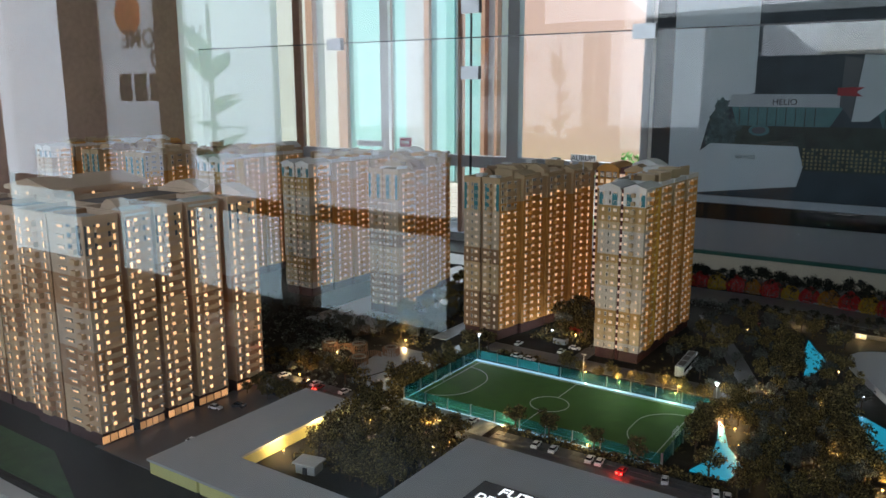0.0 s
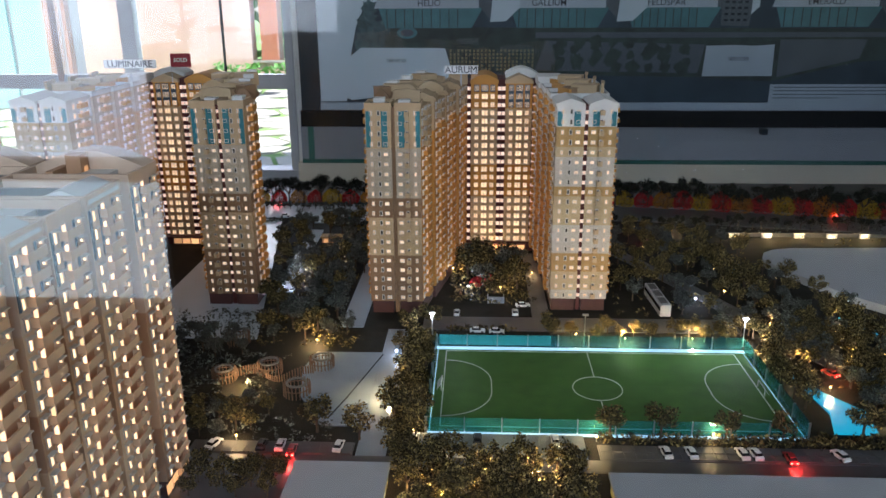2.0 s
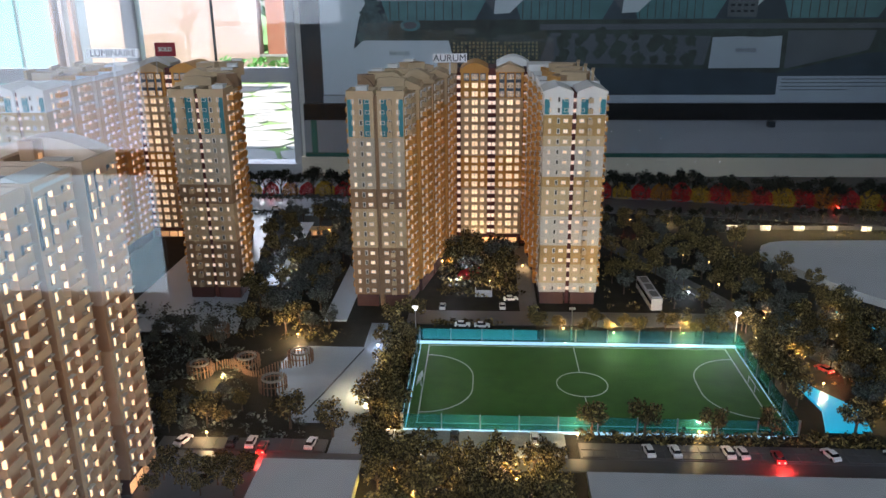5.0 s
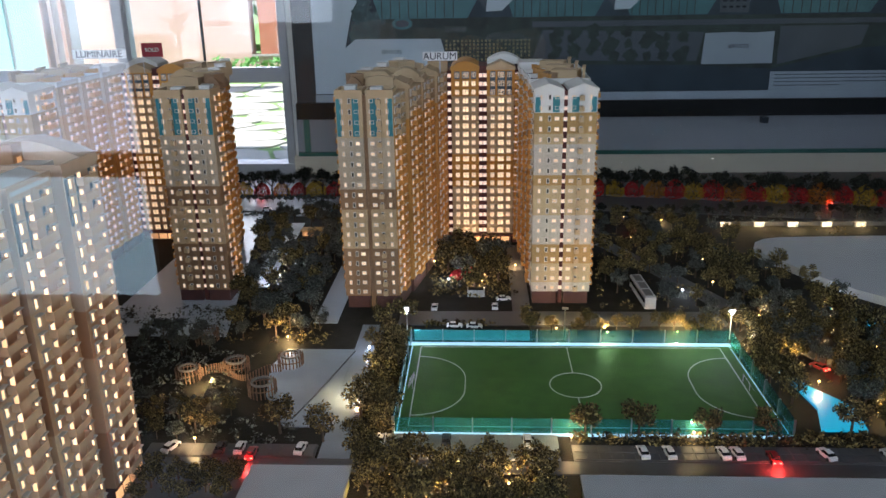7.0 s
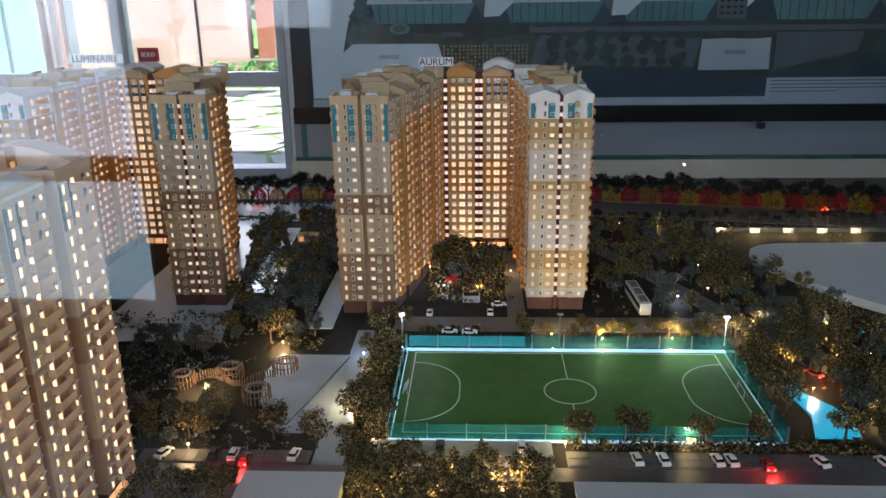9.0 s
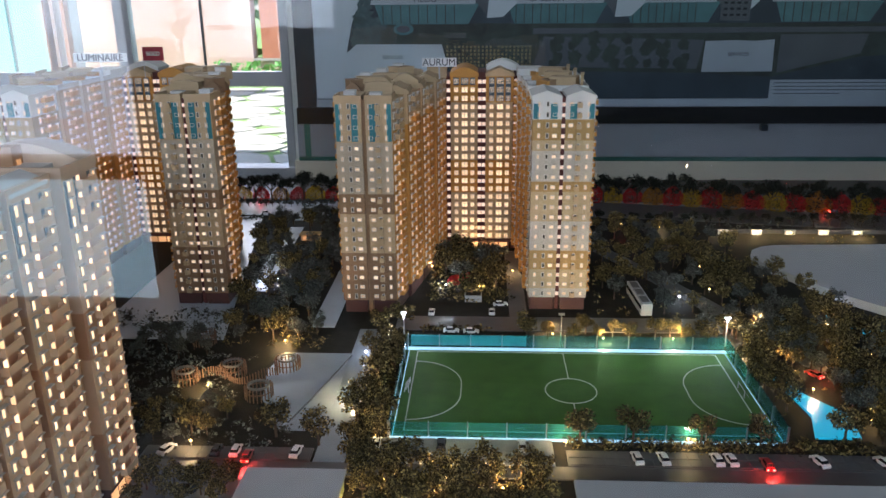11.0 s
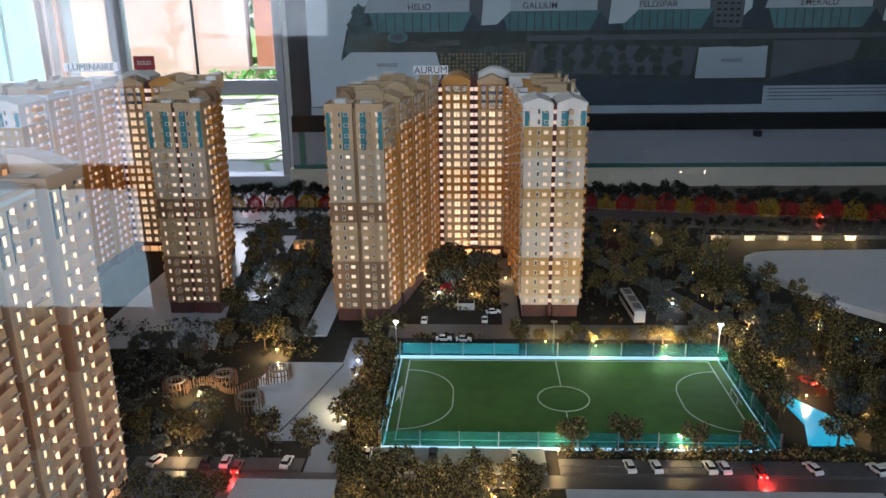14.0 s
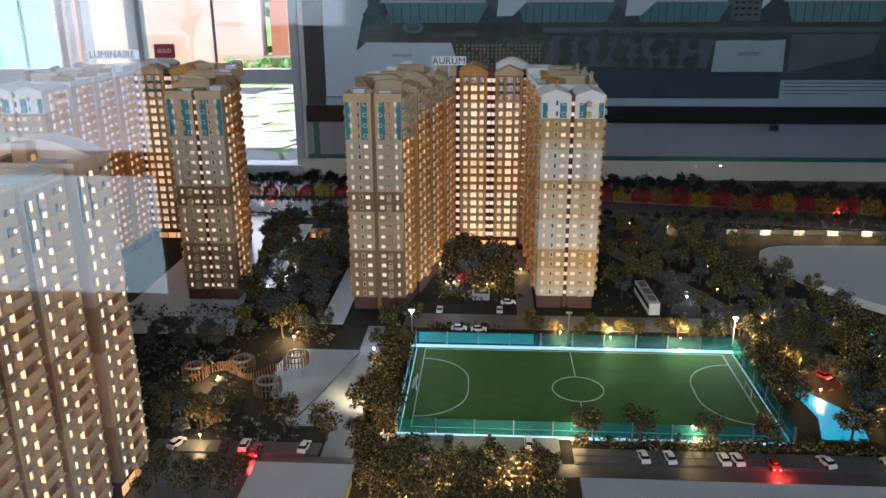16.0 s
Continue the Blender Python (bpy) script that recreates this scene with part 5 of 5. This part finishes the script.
def car(x, y, turn, paint, where, lit=False):
    me = PAINT[paint]
    c = thing("car", f"{paint} model car {where}" + (" with glowing red tail lights" if lit else ""), "car", "model cars", at=pose(x, y, 0.003, 0, 0, turn))
    body, cabin, _ = [part(n, m, None, c) for n, m in zip(("body", "cabin_glass", "car_roof"), me)]
    for sx in (-0.0105, 0.0105):
        for sy in (-0.0062, 0.0062):
            part("wheel", me[3], None, c, m=pose(sx, sy, 0.0031))
    if lit:
        for sy in (-0.0045, 0.0045):
            part("tail_light", LED, None, body, m=pose(-0.0172, sy, 0.0062))
        b = Matrix(c.matrix_basis) @ Vector((-0.028, 0, 0.010))
        bulb(b.x, b.y, b.z, 0.06 if y < 1.5 else 0.012, (1.0, 0.05, 0.035), 0.003)


for x, p in ((-1.131, "white"), (-1.027, "dark"), (-0.899, "white")):
    car(x, 1.405, 90, p, "in a bay before the pitch")
for x, p in ((-0.724, "white"), (-0.684, "white"), (-0.603, "white"), (-0.582, "white"), (-0.449, "white"), (-0.354, "white"), (-0.333, "white")):
    car(x, 1.376, 96 if x < -0.5 else 106, p, "parked along the road")
for x, p, a in ((-1.461, "white", 70), (-1.381, "dark", 90), (-1.35, "white", 90), (-1.254, "white", 84)):
    car(x, 1.376, a, p, "parked near the playground")
for x, y, a, p in ((-1.405, 1.171, 20, "dark"), (-1.331, 1.115, 15, "dark"), (-1.33, 1.209, 12, "dark"), (-1.394, 1.272, 15, "dark"), (-1.442, 1.132, 12, "white"), (-1.336, 0.984, 10, "white"), (-1.325, 1.008, 14, "white")):
    car(x, y, a, p, "on the forecourt of the near tower")
car(-0.531, 1.366, 90, "red", "on the road", True)
car(-1.328, 1.362, 90, "red", "on the road", True)
# The two right behind the pitch stand in for white seats.
for x, y, a in ((-1.076, 1.945, 90), (-0.941, 1.95, 90), (-0.921, 1.995, 10), (-1.028, 1.845, 0), (-0.986, 1.842, 0)):
    car(x, y, a, "white", "before the tower's court")
car(0.165, 2.80, -3, "red", "on the far road", True)
car(-1.70, 2.905, 0, "red", "on the far road", True)
for x, y, a in ((-1.67, 2.76, 10), (-1.49, 2.69, 4), (-1.535, 2.15, 80)):
    car(x, y, a, "white", "on the pale drive")
car(-0.53, 2.52, 60, "red", "on the slanting lane", True)
car(-0.345, 1.665, 120, "red", "on the slanting lane", True)
bus = thing("bus", "long white model bus parked by the trees", "bus", at=pose(-0.604, 2.01, 0.002, 0, 0, 93) @ Matrix.Diagonal((1.6, 1.1, 1.25, 1)))
part("body", Build().box(-0.045, 0.045, -0.011, 0.011, 0.004, 0.026), mat("bus_white", (0.42, 0.42, 0.41), 0.5, bump=0), bus)
for x0 in (-0.038, -0.010, 0.018):
    part("roof_vent", Build().box(x0, x0 + 0.022, -0.0075, 0.0075, 0.026, 0.0272), M_ROOF, bus)
part("window_band", Build().box(-0.043, 0.043, -0.0114, 0.0114, 0.014, 0.021), M_GLASSY, bus)
for sx in (-0.03, 0.03):
    for sy in (-0.01, 0.01):
        part("wheel", PAINT["white"][3], None, bus, m=pose(sx, sy, 0.003))


# ---- lamps ----
BALL = Build()
for k in range(4):
    a0, a1 = -math.pi / 2 + math.pi * k / 4, -math.pi / 2 + math.pi * (k + 1) / 4
    BALL.tube((0, 0, 0.002 * math.sin(a0)), (0, 0, 0.002 * math.sin(a1)), max(0.002 * math.cos(a0), 1e-5), max(0.002 * math.cos(a1), 1e-5), 8)
BALL_W, BALL_C = BALL.mesh("bulb", M_WARM), BALL.mesh("bulb", M_COOL)
STAKE = Build().tube((0, 0, 0), (0, 0, 0.007), 0.0006, 0.0006, 6).mesh("stake", M_STEEL)


def garden_lamp(x, y, watts=0.03, cool=False):
    watts = watts * 3.6
    t = thing("garden_lamp", ("cool white" if cool else "warm yellow") + " glowing stake lamp, real ones and added fill alike", "lamp", "garden lamps", at=(x, y, 0))
    part("stake", STAKE, None, t)
    part("bulb", BALL_C if cool else BALL_W, None, t, m=pose(0, 0, 0.009))
    if watts:
        bulb(x, y - 0.006, 0.024, watts, (0.8, 0.9, 1.0) if cool else (1.0, 0.68, 0.30), 0.005)


# Several lamps in the court and the podium garden are added as fill.
for x, y, w in ((-1.431, 1.40, 0.012), (-1.189, 1.552, 0.055), (-1.37, 1.783, 0.05), (-0.815, 1.832, 0.085), (-0.713, 1.812, 0.085), (-0.57, 1.815, 0.085), (-0.443, 1.765, 0.085), (-0.829, 1.417, 0.016), (-0.633, 1.432, 0.016), (-0.932, 1.29, 0.11), (-1.08, 1.255, 0.06), (-1.015, 1.315, 0.05), (-1.135, 1.43, 0.01), (-0.970, 2.11, 0.025), (-1.094, 2.25, 0.02), (-0.885, 2.22, 0.008), (-0.98, 2.385, 0.015), (-1.466, 1.587, 0.045), (-1.422, 2.47, 0.03), (-0.369, 1.606, 0.014), (-0.314, 1.501, 0.014), (-0.43, 2.618, 0.02)):
    garden_lamp(x, y, w)
# Added fill: these two only brighten the podium's yellow wall.
for x, y in ((-1.145, 1.06), (-1.145, 1.18)):
    garden_lamp(x, y, 0.03)
for i in range(5):
    garden_lamp(-0.251 + 0.097 * i, 2.565, 0.018)
    block = thing("stone_planter", "small white stone planter lit by a garden lamp", "planter", "lit planters", at=(-0.251 + 0.097 * i, 2.578, 0))
    part("box", Build().box(-0.014, 0.014, -0.004, 0.004, 0, 0.012), M_WHITE, block)
    part("rim", Build().box(-0.0155, 0.0155, -0.005, 0.005, 0.012, 0.0135), M_WHITE, block)
# Bulbs that cast no light, partly added as glints among the trees.
for x, y in ((-0.454, 2.318), (-0.420, 2.10), (-0.537, 2.654), (-0.401, 2.264), (-0.26, 2.2), (-0.35, 1.9), (-0.2, 1.75), (-0.1, 1.9), (0.02, 1.7), (-0.3, 1.72), (-0.55, 2.45)):
    garden_lamp(x, y, 0)
for x, y in ((-0.378, 1.90), (-0.271, 1.738), (-0.396, 1.686), (-0.10, 1.56), (-0.25, 1.86), (-0.19, 1.62)):
    garden_lamp(x, y, 0.032)
for x, y, w in ((-1.051, 2.113, 0.02), (-1.477, 2.145, 0.03), (-0.503, 2.049, 0.010), (-0.184, 2.044, 0.004), (-1.195, 1.735, 0.005)):
    garden_lamp(x, y, w, True)
for x, y, h, on in ((-1.124, 1.80, 0.066, 1), (-0.469, 1.80, 0.062, 1), (-0.803, 1.79, 0.07, 0)):
    t = thing("flood_light", "tall steel floodlight mast at the pitch", "floodlight", "floodlights", at=(x, y, 0))
    part("mast", Build().tube((0, 0, 0), (0, 0, h), 0.0014, 0.001, 6), M_STEEL, t)
    head = part("lamp_head", Build().box(-0.006, 0.006, -0.004, 0.002, h, h + 0.003), M_STEEL, t)
    if on:
        part("bulb", BALL_C, None, head, m=pose(0, -0.002, h - 0.003))
        bulb(x, y - 0.012, h - 0.006, 0.10, (0.85, 0.95, 1.0))


# ---- playground rings ----
M_RING = mat("ring_grey", (0.15, 0.14, 0.13), 0.6, vary=0.2, scale=200)
for x, y, r in ((-1.518, 1.615, 0.016), (-1.437, 1.648, 0.017), (-1.338, 1.672, 0.017), (-1.364, 1.562, 0.018), (-1.54, 1.785, 0.017)):
    p = thing("ring_pergola", "round brown slatted pergola ring on the playground", "pergola", "round pergolas", at=(x, y, 0))
    part("ring_beam", Build().ring(0, 0, r, 0.0035, 0.022, 0.0255), M_RING, p)
    part("ring_beam", Build().ring(0, 0, r + 0.007, 0.0015, 0.014, 0.0155), M_WOODP, p)
    for i in range(22):
        a = 2 * math.pi * i / 22
        q = r + 0.007
        part("slat", Build().box(q - 0.001, q + 0.001, -0.0009, 0.0009, 0, 0.024), M_WOODP, p, m=pose(0, 0, 0, 0, 0, math.degrees(a)))
rail = thing("slatted_fence", "winding orange-brown slatted fence joining the pergola rings", "fence")
for i in range(34):
    u = i / 33
    part("slat", Build().box(-0.0012, 0.0012, -0.0012, 0.0012, 0, 0.016 + 0.004 * math.sin(9 * u)), M_WOODP, rail, m=pose(-1.50 + 0.15 * u, 1.625 + 0.016 * math.sin(8 * u), 0))

# ---- signs on the towers ----
TOP = Z0 + DZ * FLOORS
for text, x, y, z, w in (("AURUM", -1.076, 2.36, TOP + 0.042, 0.088), ("LUMINAIRE", -1.957, 2.36, TOP + 0.058, 0.142)):
    s = thing("name_sign", "white sign plate with black capital letters on a tower roof", "sign", at=(x, y, z))
    plate = part("plate", Build().box(-w / 2, w / 2, 0, 0.003, -0.011, 0.011), M_CARW, s)
    part("foot", Build().box(-0.002, 0.002, 0.0005, 0.0025, TOP - z, -0.011), M_STEEL, s)
    lettering(plate, text, 0.0245, pose(0, -0.0008, -0.0005, 90), M_CARD, bold=0.001)
s = thing("sold_flag", "dark red flag with white letters on a tower roof", "flag", at=(-1.845, 2.43, TOP))
flag = part("cloth", Build().box(-0.028, 0.028, 0, 0.002, 0.044, 0.080), mat("flag_red", (0.25, 0.01, 0.02), 0.6, bump=0), s)
part("pole", Build().tube((-0.028, 0.001, 0), (-0.028, 0.001, 0.082), 0.001, 0.001, 6), M_STEEL, s)
lettering(flag, "SOLD", 0.015, pose(0, -0.0008, 0.062, 90), M_LINE)

# ---- glass case ----
case = thing("glass_case", "clear glass front of the display case", "glass case", kind="structure")
part("front_pane", Build().add([(-3.7, 0.62, -0.72), (1.6, 0.62, -0.72), (1.6, 0.62, 1.5), (-3.7, 0.62, 1.5)], [(0, 1, 2, 3)]), M_CASE, case)
rear = thing("rear_glass", "clear rear glass of the case held by square metal clips", "glass case", kind="structure")
for a, b in ((-3.7, -1.9012), (-1.8988, 1.6)):
    part("pane", Build().add([(a, 2.99, 0.0), (b, 2.99, 0.0), (b, 2.99, 0.957), (a, 2.99, 0.957)], [(0, 1, 2, 3)]), M_CASE, rear)
part("joint", Build().box(-1.9035, -1.8965, 2.986, 2.994, 0.0, 1.2), M_CARD, rear)
part("top_edge", Build().box(-3.7, 1.6, 2.987, 2.993, 0.957, 0.962), M_CARD, rear)
for x, z in ((-2.686, 0.955), (-1.12, 0.955), (-1.9, 0.81), (-1.9, 1.09)):
    part("clip", Build().box(x - 0.045, x + 0.045, 2.978, 3.002, z - 0.028, z + 0.028), M_STEEL, rear)

# ---- poster board on the back wall ----
# Pale, teal and leaf inks lifted: haze mirrored in the glass is painted in.
M_PDARK = mat("poster_dark", (0.027, 0.035, 0.045), 0.3, vary=0.4, scale=4, bump=0, spec=0.15)
M_PALE = mat("poster_pale", (0.36, 0.43, 0.50), 0.4, vary=0.12, scale=5, bump=0)
M_PALEHAZE = mat("poster_sky", (0.50, 0.60, 0.68), 0.4, vary=0.1, scale=3, bump=0)
M_PMID = mat("poster_mid", (0.07, 0.09, 0.11), 0.4, vary=0.25, scale=5, bump=0)
M_PTEAL = mat("poster_teal", (0.055, 0.18, 0.205), 0.4, vary=0.3, scale=9, bump=0)
M_PGREEN = mat("poster_green", (0.026, 0.045, 0.042), 0.5, vary=0.7, scale=11, bump=0)
M_PLEAF = mat("poster_leaf", (0.05, 0.10, 0.11), 0.5, vary=0.7, scale=30, bump=0)
M_PDOT = mat("poster_dots", (0.20, 0.19, 0.10), 0.5, vary=0.3, scale=20, bump=0)
M_PRED = mat("poster_red", (0.30, 0.02, 0.035), 0.5, bump=0)
board = set_back(thing("poster_board", "large dark blue printed site poster on the back wall", "poster"))
part("board", Build().box(-2.375, 3.3, 6.30, 6.38, -0.145, 2.6), M_PDARK, board)
part("print", Build().box(-2.225, 3.2, 6.285, 6.298, -0.085, 2.5), M_BLUE, board)
part("white_margin", Build().box(-2.225, 3.2, 6.28, 6.298, -0.145, -0.088), M_PALE, board)


def printed(name, pts, m, y=6.284, label=""):
    """A printed shape on the poster, its outline in x and z."""
    return part(name, Build().prism(pts, 0, 0.0015, 0, Matrix.Translation((0, y, 0)) @ pose(0, 0, 0, 90)), m, board, label)


def printed_tree(x, z, r, seed, m=None):
    """The printed outline of a tree crown: ragged and uneven."""
    q = random.Random(seed)
    pts = [(x + r * q.uniform(0.6, 1.1) * math.cos(a), z + 1.1 * r * q.uniform(0.6, 1.1) * math.sin(a)) for a in (2 * math.pi * k / 22 for k in range(22))]
    return printed("printed_tree", pts, m or M_PGREEN, 6.2812 - 0.0001 * (seed % 40))


printed("printed_sky", [(-2.22, -0.08), (-2.02, -0.08), (-1.98, 0.25), (-1.93, 0.47), (-1.86, 0.62), (-1.60, 0.70), (-1.60, 2.3), (-2.22, 2.3)], M_PALEHAZE)
printed("printed_wood", [(-1.92, 0.30), (-0.62, 0.30), (-0.58, 0.12), (0.62, 0.10), (1.14, 0.07), (1.75, 0.21), (3.1, 0.30), (3.1, 0.44), (-1.75, 0.465)], M_PGREEN)
printed("printed_field", [(-0.60, 0.15), (0.60, 0.13), (0.64, 0.335), (-0.52, 0.365)], M_PMID, 6.283)
printed("printed_road", [(-0.60, 0.385), (1.9, 0.385), (3.1, 0.37), (3.1, 0.405), (1.9, 0.42), (-0.60, 0.425)], M_PMID, 6.2825)
printed("printed_slope", [(1.18, 0.10), (1.76, 0.235), (1.80, 0.37), (1.18, 0.37)], M_PMID, 6.283)
for k in range(26):
    printed_tree(-0.45 + 1.05 * ((k * 0.377) % 1.0), 0.17 + 0.045 * (k % 5), 0.035 + 0.012 * (k % 3), k)
for k, (x, z, r) in enumerate(((-1.84, 0.50, 0.085), (-1.88, 0.38, 0.075), (-1.78, 0.38, 0.08), (-1.83, 0.60, 0.06), (-1.73, 0.46, 0.06), (-1.90, 0.33, 0.05))):
    printed_tree(x, z, r, 40 + k, M_PLEAF)
printed("printed_pool", [(-1.55 + 0.075 * math.cos(a), 0.424 + 0.042 * math.sin(a)) for a in (2 * math.pi * k / 20 for k in range(20))], M_PTEAL, 6.280)
printed("printed_pool", [(-1.55 + 0.05 * math.cos(a), 0.424 + 0.026 * math.sin(a)) for a in (2 * math.pi * k / 20 for k in range(20))], M_PMID, 6.278)
# printed block with rows of lit openings
printed("printed_block", [(-1.25, 0.14), (-0.60, 0.14), (-0.60, 0.31), (-1.25, 0.325)], M_PGREEN, 6.2808)
dots = Build()
for i in range(22):
    for j in range(6):
        if (i * 7 + j * 3) % 11:
            dots.box(-1.235 + 0.029 * i, -1.220 + 0.029 * i, 6.277, 6.2785, 0.152 + 0.027 * j, 0.169 + 0.027 * j)
tagged(part("printed_openings", dots, M_PDOT, board), kind="stuff")
printed("printed_roof", [(-2.02, -0.05), (-1.985, 0.25), (-1.90, 0.318), (-1.27, 0.314), (-1.225, 0.166), (-1.26, 0.02), (-1.98, -0.07)], M_PALEHAZE, 6.2800)
printed("printed_roof", [(0.635, 0.107), (1.145, 0.109), (1.14, 0.335), (1.0, 0.326), (0.85, 0.332), (0.648, 0.327)], M_PALE, 6.280)
lettering(board, "SERVICES", 0.037, pose(0.89, 6.2775, 0.232, 90), M_CARD, 0.0005)
lettering(board, "SERVICES", 0.037, pose(-1.635, 6.2775, 0.222, 90), M_PMID, 0.0005)
printed("text_panel", [(1.14, -0.088), (3.15, -0.088), (3.15, 0.049), (1.14, 0.049)], M_PALE, 6.279)
for i in range(4):
    part("text_bar", Build().box(1.17, 2.9 - 1.25 * (i == 3), 6.2765, 6.2775, 0.024 - 0.026 * i, 0.030 - 0.026 * i), M_PMID, board)
for i, (name, x, x0, x1) in enumerate((("HELIO", -1.385, -1.79, -1.022), ("GALLIUM", -0.51, -0.82, -0.10), ("FELDSPAR", 0.335, 0.02, 0.70), ("EMERALD", 1.47, 1.09, 1.84))):
    facade = printed("printed_facade", [(x0 + 0.08, 0.458), (x1 - 0.05, 0.458), (x1 + 0.03, 0.60), (x0 + 0.03, 0.60)], M_PTEAL, 6.2805)
    for k in range(9):
        xa = x0 + 0.09 + (x1 - x0 - 0.18) * k / 9
        part("facade_bar", Build().box(xa, xa + 0.006, 6.2775, 6.2788, 0.462, 0.594), M_PGREEN, facade)
    tag = printed("printed_label", [(x0, 0.597), (x1, 0.597), (x1 + 0.01, 0.69), (x0 + 0.03, 0.69)], M_PALE, 6.2785)
    lettering(tag, name, 0.062, pose(x, 6.2755, 0.632, 90), M_CARD, 0.0005)
    printed("printed_tower", [(x1 + 0.085, 0.50), (x1 + 0.20, 0.505), (x1 + 0.30, 0.60), (x1 + 0.30, 0.95), (x1 + 0.13, 0.96), (x1 + 0.10, 0.66)], M_PALEHAZE, 6.278)
    printed("printed_tower", [(x1, 0.62), (x1 + 0.08, 0.52), (x1 + 0.12, 0.93), (x1 + 0.01, 0.95)], M_PMID, 6.277)
    printed("printed_flag", [(x1 - 0.02, 0.68), (x1 + 0.14, 0.675), (x1 + 0.10, 0.705), (x1 + 0.15, 0.74), (x1 - 0.02, 0.735)], M_PRED, 6.2735)
printed("printed_block", [(0.735, 0.47), (0.94, 0.465), (0.95, 0.78), (0.73, 0.80)], M_PMID, 6.2745)
for k in range(6):
    for j in range(4):
        part("printed_opening", Build().box(0.752 + 0.046 * j, 0.780 + 0.046 * j, 6.2715, 6.273, 0.50 + 0.042 * k, 0.515 + 0.042 * k), M_PDARK, board)
part("clip", Build().box(1.095, 1.14, 6.20, 6.26, -0.315, -0.272), M_PDARK, board, "small black clip under the shelf")
set_back(slab("trim", -2.345, -2.30, 6.322, 6.40, -0.535, -0.274, mat("green_edge", (0.03, 0.16, 0.12), 0.5, bump=0), "thin green edge of the grey wall panel", "trim"))
set_back(slab("black_shelf", -2.38, 3.4, 6.26, 6.40, -0.270, -0.148, mat("shelf_black", (0.007, 0.007, 0.008), 0.45, vary=0.2, scale=10, bump=0, spec=0.15), "black shelf edge under the poster", "shelf"))
set_back(slab("wall_panel", -2.40, 3.4, 6.33, 6.40, -0.535, -0.274, mat("panel_grey", (0.29, 0.30, 0.325), 0.5, vary=0.06, scale=8, bump=0), "grey wall panel under the shelf", "wall panel"))
set_back(slab("trim", -2.40, 3.4, 6.325, 6.40, -0.568, -0.538, mat("green_strip", (0.02, 0.12, 0.09), 0.5, bump=0), "thin dark green strip under the panel", "trim"))
set_back(slab("baseboard", -2.44, 3.4, 6.34, 6.40, BACK_FLOOR, -0.571, mat("skirting_cream", (0.70, 0.62, 0.48), 0.7, vary=0.06, scale=12, bump=0.03), "cream skirting below the green strip", "baseboard"))

# ---- paving stones of the parking bays ----
for paved, x0, x1, y0, y1 in (("pitch", -1.148, -0.852, 1.360, 1.428), ("road", -0.828, -0.335, 1.360, 1.400), ("lane", -1.498, -1.232, 1.360, 1.393)):
    t = thing("paved_bays", "grey paving stones of the model parking bays", "paving", kind="structure", at=(0, 0, 0.003))
    nx, ny = round((x1 - x0) / 0.018), round((y1 - y0) / 0.0185)
    me = Build().box(-0.0084, 0.0084, -0.0086, 0.0086, -0.001, 0.0012).mesh("paving_stone", M_PAVER2 if paved == "pitch" else M_PAVER)
    for i in range(nx):
        for j in range(ny):
            part("paving_stone", me, None, t, m=pose(x0 + (x1 - x0) * (i + 0.5) / nx, y0 + (y1 - y0) * (j + 0.5) / ny, rnd.uniform(-0.0003, 0.0003)))
